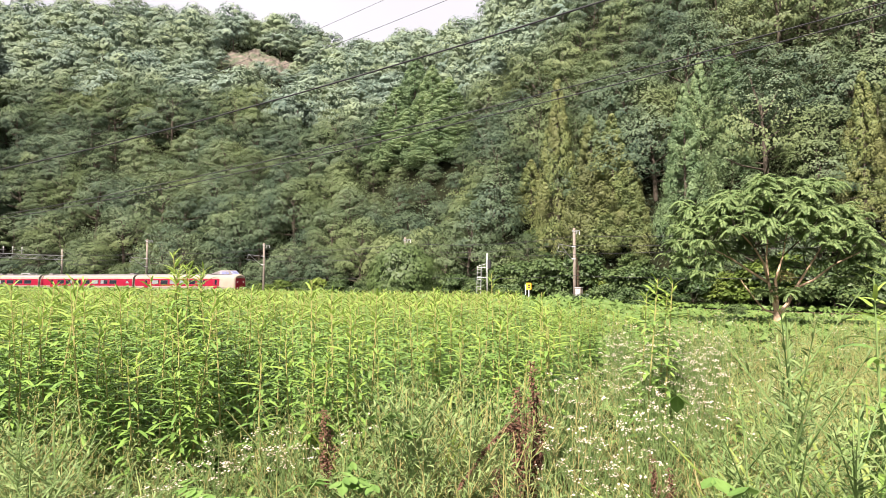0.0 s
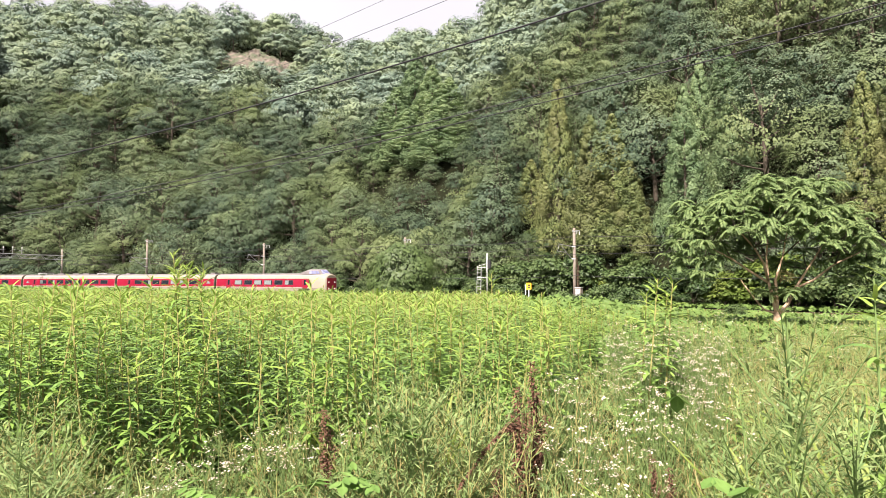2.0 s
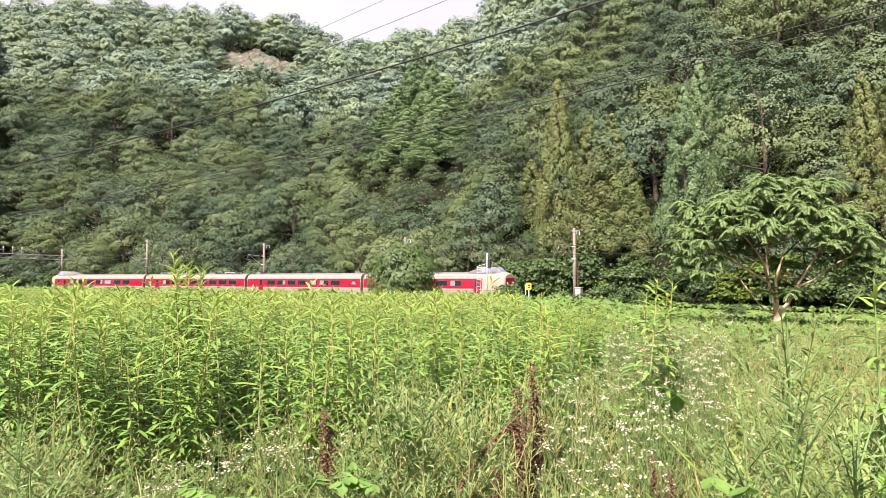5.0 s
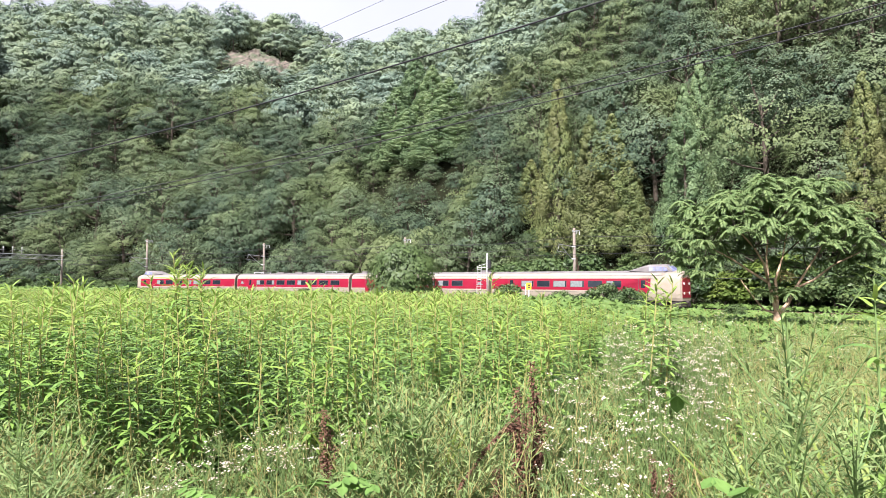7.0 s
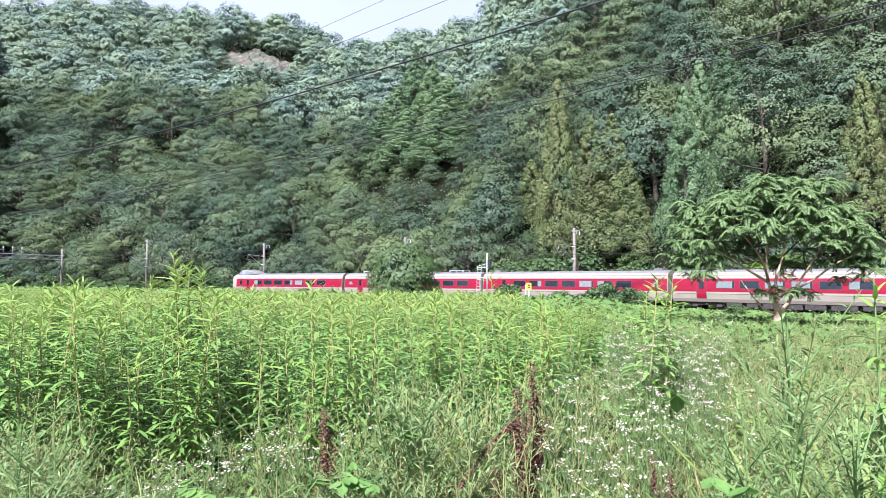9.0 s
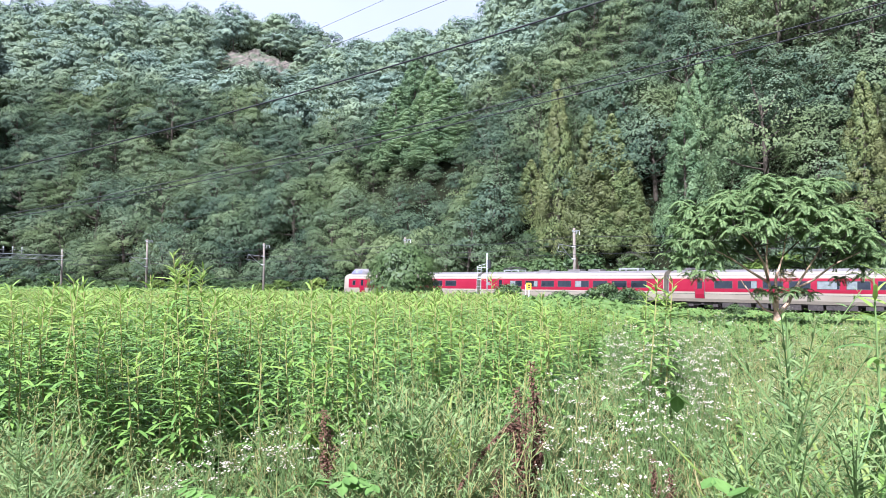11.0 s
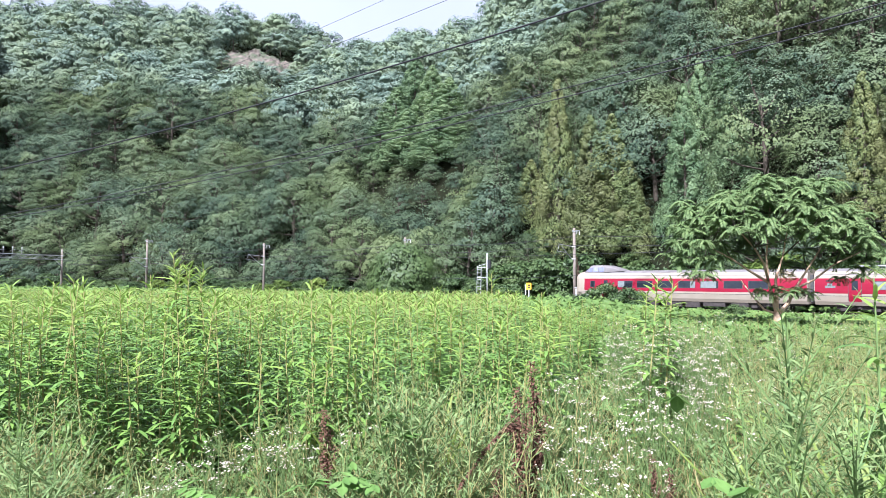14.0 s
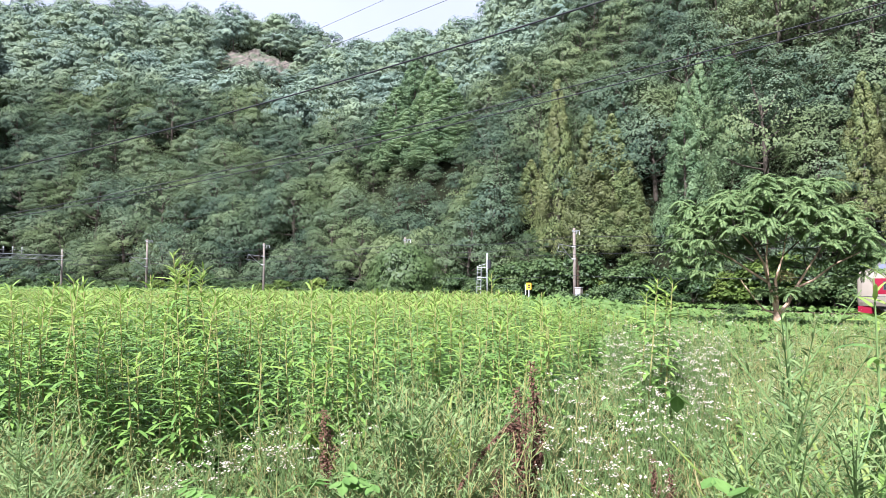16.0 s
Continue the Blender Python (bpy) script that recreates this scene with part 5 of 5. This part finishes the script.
def undergrowth():
    """Leafy cover over the ground from the field's edge to the foot of the slope."""
    rng_u = np.random.RandomState(9)
    cs, ns, ss = [], [], []
    n = 0
    rnd = random.Random(77)
    while n < 60000:
        y = 4.0 + 64 * rnd.random() ** 1.0
        b = rnd.uniform(-0.9, 0.95)
        x = b * y
        u = beyond(x, y) if y > 25 else -30
        if u > 7 or -2.6 < u < 2.6:
            continue
        lump = 0.5 + 0.5 * noise.noise((x * 0.5, y * 0.5, 2.0)) + 0.35 * noise.noise((x * 1.6, y * 1.6, 5.0))
        tall = (0.45 if y < 14 else 0.6) + 0.75 * lump * (0.55 if y < 14 else 1.0)
        if b > 0.25:
            tall *= max(0.45, 1 - (b - 0.25) * 4)
        if -8 < u < -2:
            tall *= 0.75
        z = height(x, y) + tall * (0.35 + 0.65 * rnd.random() ** 0.5)
        cs.append((x, y, z))
        ns.append((rnd.gauss(0, 0.5), rnd.gauss(-0.25, 0.5), 0.9))
        ss.append((0.07 + 0.0055 * y) * rnd.uniform(0.6, 1.4))
        n += 1
    v, t = leaf_cloud(np.array(cs), np.array(ns), np.array(ss), rng_u, 0.42)
    tagged(new("undergrowth", tri_mesh("undergrowth", v, t, [M_VINE])), "tangled bright green vines and weeds covering the ground", "undergrowth", kind="stuff")


def at_top(b, y, tall, rnd, kinds, built):
    """A scatter row for a plant at bearing b and distance y with its top at the height tall, out of plants built that tall."""
    return (rnd.randrange(kinds), b * y, y, 0, rnd.uniform(0, 6.28), 1.0, rnd.uniform(-0.12, 0.12), rnd.uniform(-0.12, 0.12), tall / built)


def each(make, rows):
    """Builds a plant at the first row and copies it to the others. Rows: bearing, distance, height, width, tilt, turn."""
    src = None
    for b, y, h, w, tilt, turn in rows:
        m = pose(b * y, y, 0, 0, tilt, 0) @ pose(0, 0, 0, 0, 0, turn) @ Matrix.Diagonal((w, w, h, 1))
        if src is None:
            src = make()
            src.matrix_basis = m
        else:
            place(src, m)


def front_weeds():
    rnd = random.Random(55)
    mugs = [mugwort(random.Random(300 + k), 0.85) for k in range(6)]
    fleas = [fleabane(random.Random(330 + k), 0.95) for k in range(8)]
    grasses = [grass(random.Random(360 + k), 0.75, 12, 0.009) for k in range(4)]
    mug_spots, flea_spots, grass_spots = [], [], []
    for i in range(560):
        y = 2.25 + 1.6 * rnd.random()
        b = rnd.uniform(-0.85, 0.85)
        top = float(np.interp(b, [-0.8, -0.62, -0.5, -0.3, -0.18, -0.05, 0.1, 0.2, 0.3, 0.45, 0.8], [1.0, 0.95, 0.72, 0.72, 0.95, 1.12, 1.05, 0.98, 0.72, 0.80, 0.95]))
        top -= 0.13 * (3.3 - y)
        if 0.24 < b < 0.46 and rnd.random() < 0.55:
            continue
        mug_spots.append(at_top(b, y, top * rnd.uniform(0.72, 1.08), rnd, 6, 0.85))
    for i in range(620):
        y = 3.7 + 9 * rnd.random() ** 1.4
        b = rnd.uniform(0.1, 0.9)
        if b < 0.14 + (y - 4) * 0.025:
            continue
        mug_spots.append(at_top(b, y, 0.85 * rnd.uniform(0.75, 1.15), rnd, 6, 0.85))
    # the thick patch of flowers, then small groups along the edge of the field
    for i in range(120):
        y = 2.9 + 3.6 * rnd.random() ** 0.9
        b = 0.355 + rnd.gauss(0, 0.055)
        flea_spots.append(at_top(b, y, rnd.uniform(0.84, 1.12) + 0.04 * (y - 3), rnd, 8, 0.95))
    for b, y, top, n, wide in ((-0.49, 2.6, 0.82, 6, 0.05), (-0.37, 2.8, 0.88, 5, 0.05), (-0.22, 3.0, 0.98, 7, 0.06), (-0.55, 2.45, 0.76, 3, 0.04), (0.185, 2.7, 0.98, 2, 0.01), (0.245, 2.7, 0.98, 2, 0.008),
                               (0.29, 2.6, 0.94, 2, 0.008), (0.205, 2.5, 0.90, 2, 0.01), (0.13, 2.8, 1.10, 1, 0.006), (0.22, 3.4, 1.12, 4, 0.02), (0.30, 5.8, 1.22, 9, 0.03), (0.40, 6.5, 1.18, 7, 0.03)):
        for i in range(n):
            flea_spots.append(at_top(b + rnd.gauss(0, wide), y + rnd.uniform(-0.15, 0.15), top * rnd.uniform(0.92, 1.04), rnd, 8, 0.95))
    for i in range(70):
        y = 6 + 12 * rnd.random()
        b = rnd.uniform(0.42, 0.8)
        flea_spots.append(at_top(b, y, rnd.uniform(0.7, 1.0), rnd, 8, 0.95))
    for i in range(150):
        y = 2.4 + 6 * rnd.random() ** 1.5
        b = rnd.uniform(-0.85, 0.85)
        grass_spots.append((rnd.randrange(4), b * y, y, 0, rnd.uniform(0, 6.28), 1.0, 0, 0, rnd.uniform(0.7, 1.15)))
    # the meadow round the place where the camera stands
    for i in range(900):
        a = rnd.uniform(0, 6.2832)
        r = 1.2 + 8.0 * rnd.random() ** 0.8
        x, y = math.sin(a) * r, math.cos(a) * r
        if y > 1.9 and abs(x) < 0.85 * y:
            continue
        grass_spots.append((rnd.randrange(4), x, y, 0, rnd.uniform(0, 6.28), 1.0, 0, 0, rnd.uniform(0.35, 0.9)))
        if i % 5 == 0:
            mug_spots.append((rnd.randrange(6), x + 0.2, y, 0, rnd.uniform(0, 6.28), 1.0, 0.05, 0.05, rnd.uniform(0.4, 0.9)))
    stuff("greygreen_weeds", "bushy grey-green weeds with fine leaves in the foreground", "weeds", mugs, mug_spots, [M_STEM, M_MUG])
    stuff("fleabane", "white-flowered fleabane on thin branching stems", "fleabane", fleas, flea_spots, [M_FLEA, M_PETAL])
    stuff("meadow_grass", "thin green grass blades among the weeds", "grass", grasses, grass_spots, [M_GRASS])
    dry_spots = []
    for i in range(200):
        y = 2.7 + 2.2 * rnd.random()
        b = 0.36 + rnd.gauss(0, 0.05)
        if i % 3 == 0:
            b = rnd.uniform(-0.7, 0.8)
        elif i % 3 == 1:
            y, b = 5.5 + 5 * rnd.random(), 0.60 + rnd.gauss(0, 0.06)
        dry_spots.append((rnd.randrange(4), b * y, y, 0, rnd.uniform(0, 6.28), 1.0, rnd.uniform(-0.2, 0.2), 0, rnd.uniform(0.6, 1.0)))
    stuff("dry_grass", "dry straw-coloured stalks among the weeds", "dry grass", [grass(random.Random(380 + k), 0.8, 7, 0.006) for k in range(4)], dry_spots, [M_STRAW])
    # broad-leaved vines
    low = [(-0.30, 2.35, 0.84), (-0.33, 2.4, 0.82), (-0.27, 2.35, 0.86), (-0.24, 2.4, 0.84), (-0.15, 2.75, 1.05), (-0.13, 2.7, 0.98), (-0.10, 2.5, 0.90), (-0.07, 2.45, 0.84), (-0.41, 2.5, 0.80),
           (-0.2, 2.4, 0.80), (-0.18, 2.5, 0.92), (-0.36, 2.35, 0.78), (0.62, 2.0, 0.95), (0.66, 2.1, 1.05), (0.16, 2.4, 0.78), (0.24, 2.35, 0.76), (0.44, 2.2, 0.82)]
    each(lambda: split("vine", "climbing vine with broad light green three-part leaves", "vine", "vines in the foreground", vine(random.Random(9), 1.0, 22), [("stem", M_FLEA), ("leaves", M_LOBED)]),
         [(b, y, h, 1.0, 0, rnd.uniform(0, 360)) for b, y, h in low])
    each(lambda: split("vine", "tall vine with large soft yellow-green leaves", "vine", "vines in the foreground", vine(random.Random(14), 1.0, 9, 1.5), [("stem", M_FLEA), ("leaves", M_LOBED)]),
         [(0.495, 1.9, 1.26, 1.0, 0, 40), (0.51, 1.85, 1.08, 1.0, 0, 160), (0.60, 1.8, 1.06, 1.0, 0, 80)])
    # dried dock stalks, one of them bent over
    each(lambda: split("dried_dock", "dried dark brown dock stalk with seed heads", "dried plant", "dried dock stalks", dock(random.Random(3), 1.0), [("stalk", M_DRY)]),
         [(0.132, 2.9, 1.28, 1.0, 2.6, 0), (0.121, 2.95, 1.16, 1.0, 0, 70), (0.140, 2.85, 1.06, 0.9, -3, 140), (0.118, 2.9, 1.02, 0.9, 4, 220), (0.062, 2.7, 0.86, 0.8, 6, 20),
          (-0.195, 3.3, 0.98, 1.0, 4, 10), (-0.69, 2.6, 0.86, 1.0, -8, 30), (-0.68, 2.5, 0.80, 1.0, 10, 60), (-0.70, 2.45, 0.78, 1.0, 0, 160), (0.34, 2.9, 0.80, 0.8, 5, 0), (0.355, 3.0, 0.84, 0.7, -5, 0)])
    src = split("dried_dock", "dark brown dock stalk bent over beside the upright ones", "dried plant", "dried dock stalks", bent_dock(random.Random(6)), [("stalk", M_DRY)])
    src.matrix_basis = pose(0.118 * 2.85, 2.85, 0)
    # big weeds close by
    each(lambda: split("bushy_weed", "tall bushy grey-green weed with lance-shaped leaves", "weed", "big weeds in the foreground", mugwort(random.Random(17), 1.3, 30, 0.072, 0.007), [("stem", M_FLEA), ("leaves", M_MUG)]),
         [(0.555, 1.95, 1.17, 1.0, 0, 0), (0.50, 2.1, 0.92, 1.0, 0, 80), (0.61, 1.9, 0.98, 1.0, 3, 160), (0.46, 2.3, 0.80, 0.9, -4, 200), (0.70, 2.1, 0.98, 1.0, 0, 250), (0.64, 2.3, 0.95, 1.0, 0, 300), (0.57, 2.6, 0.90, 1.0, 0, 20),
          (-0.66, 2.5, 0.84, 1.0, 0, 45), (-0.58, 2.5, 0.82, 1.0, 0, 110), (-0.62, 2.35, 0.74, 1.0, 0, 170), (-0.50, 2.6, 0.66, 0.9, 0, 230), (-0.10, 2.8, 0.92, 1.0, 0, 290), (-0.055, 2.7, 0.88, 1.0, 0, 350),
          (-0.015, 2.8, 0.86, 1.0, 0, 60), (-0.13, 2.6, 0.72, 0.9, 0, 120), (0.04, 2.9, 0.84, 1.0, 0, 200), (0.07, 3.1, 0.86, 0.9, 0, 260)])
    # tall single stems close by
    each(lambda: split("goldenrod", "tall pale green goldenrod plant close by", "goldenrod", "goldenrod stand", goldenrod(random.Random(600), 1.56, 46, True), [("stem", M_FLEA)] + ROD_SLOTS[1:]),
         [(0.672, 2.3, 1.11, 1, 0, 0), (0.69, 2.2, 1.06, 1, 0, 90)])
    # long-bladed reed clumps
    def reed():
        r = thing("reed_grass", "clump of long arching bright green grass blades", "grass clump", "grass clumps")
        part("blades", grass(random.Random(8), 1.0, 18, 0.022), M_GRASS, r)
        return r
    each(reed, [(-0.06, 3.5, 1.05, 1, 0, 0), (-0.03, 3.55, 1.1, 1, 0, 50), (-0.09, 3.55, 1.0, 1, 0, 120), (0.72, 1.95, 1.30, 1.2, -12, 30), (0.75, 1.9, 1.36, 1.2, -16, 100), (0.70, 2.05, 1.24, 1.2, -10, 190),
                (0.73, 2.2, 1.32, 1.2, -14, 260), (0.69, 2.6, 1.2, 1.0, -8, 320)])


field()
undergrowth()
front_weeds()


def motions():
    """The train gathers speed along the curve, left to right."""
    for i, car in enumerate(CARRIAGES):
        rows = []
        for k in range(33):
            t = k * 0.5
            d = t - 8
            s = -2.534 + 9.8967 * d + 0.09971 * d * d + 0.000313 * d ** 3 + 0.24 * max(t - 14.0, 0.0) ** 2 + (i - 1.5) * CAR
            xa, ya, _ = track(s - 7.0)
            xb, yb, _ = track(s + 7.0)
            rows.append((t, pose((xa + xb) / 2, (ya + yb) / 2, RAIL_Z, 0, 0, math.degrees(math.atan2(yb - ya, xb - xa)))))
        walk(car, rows)


motions()
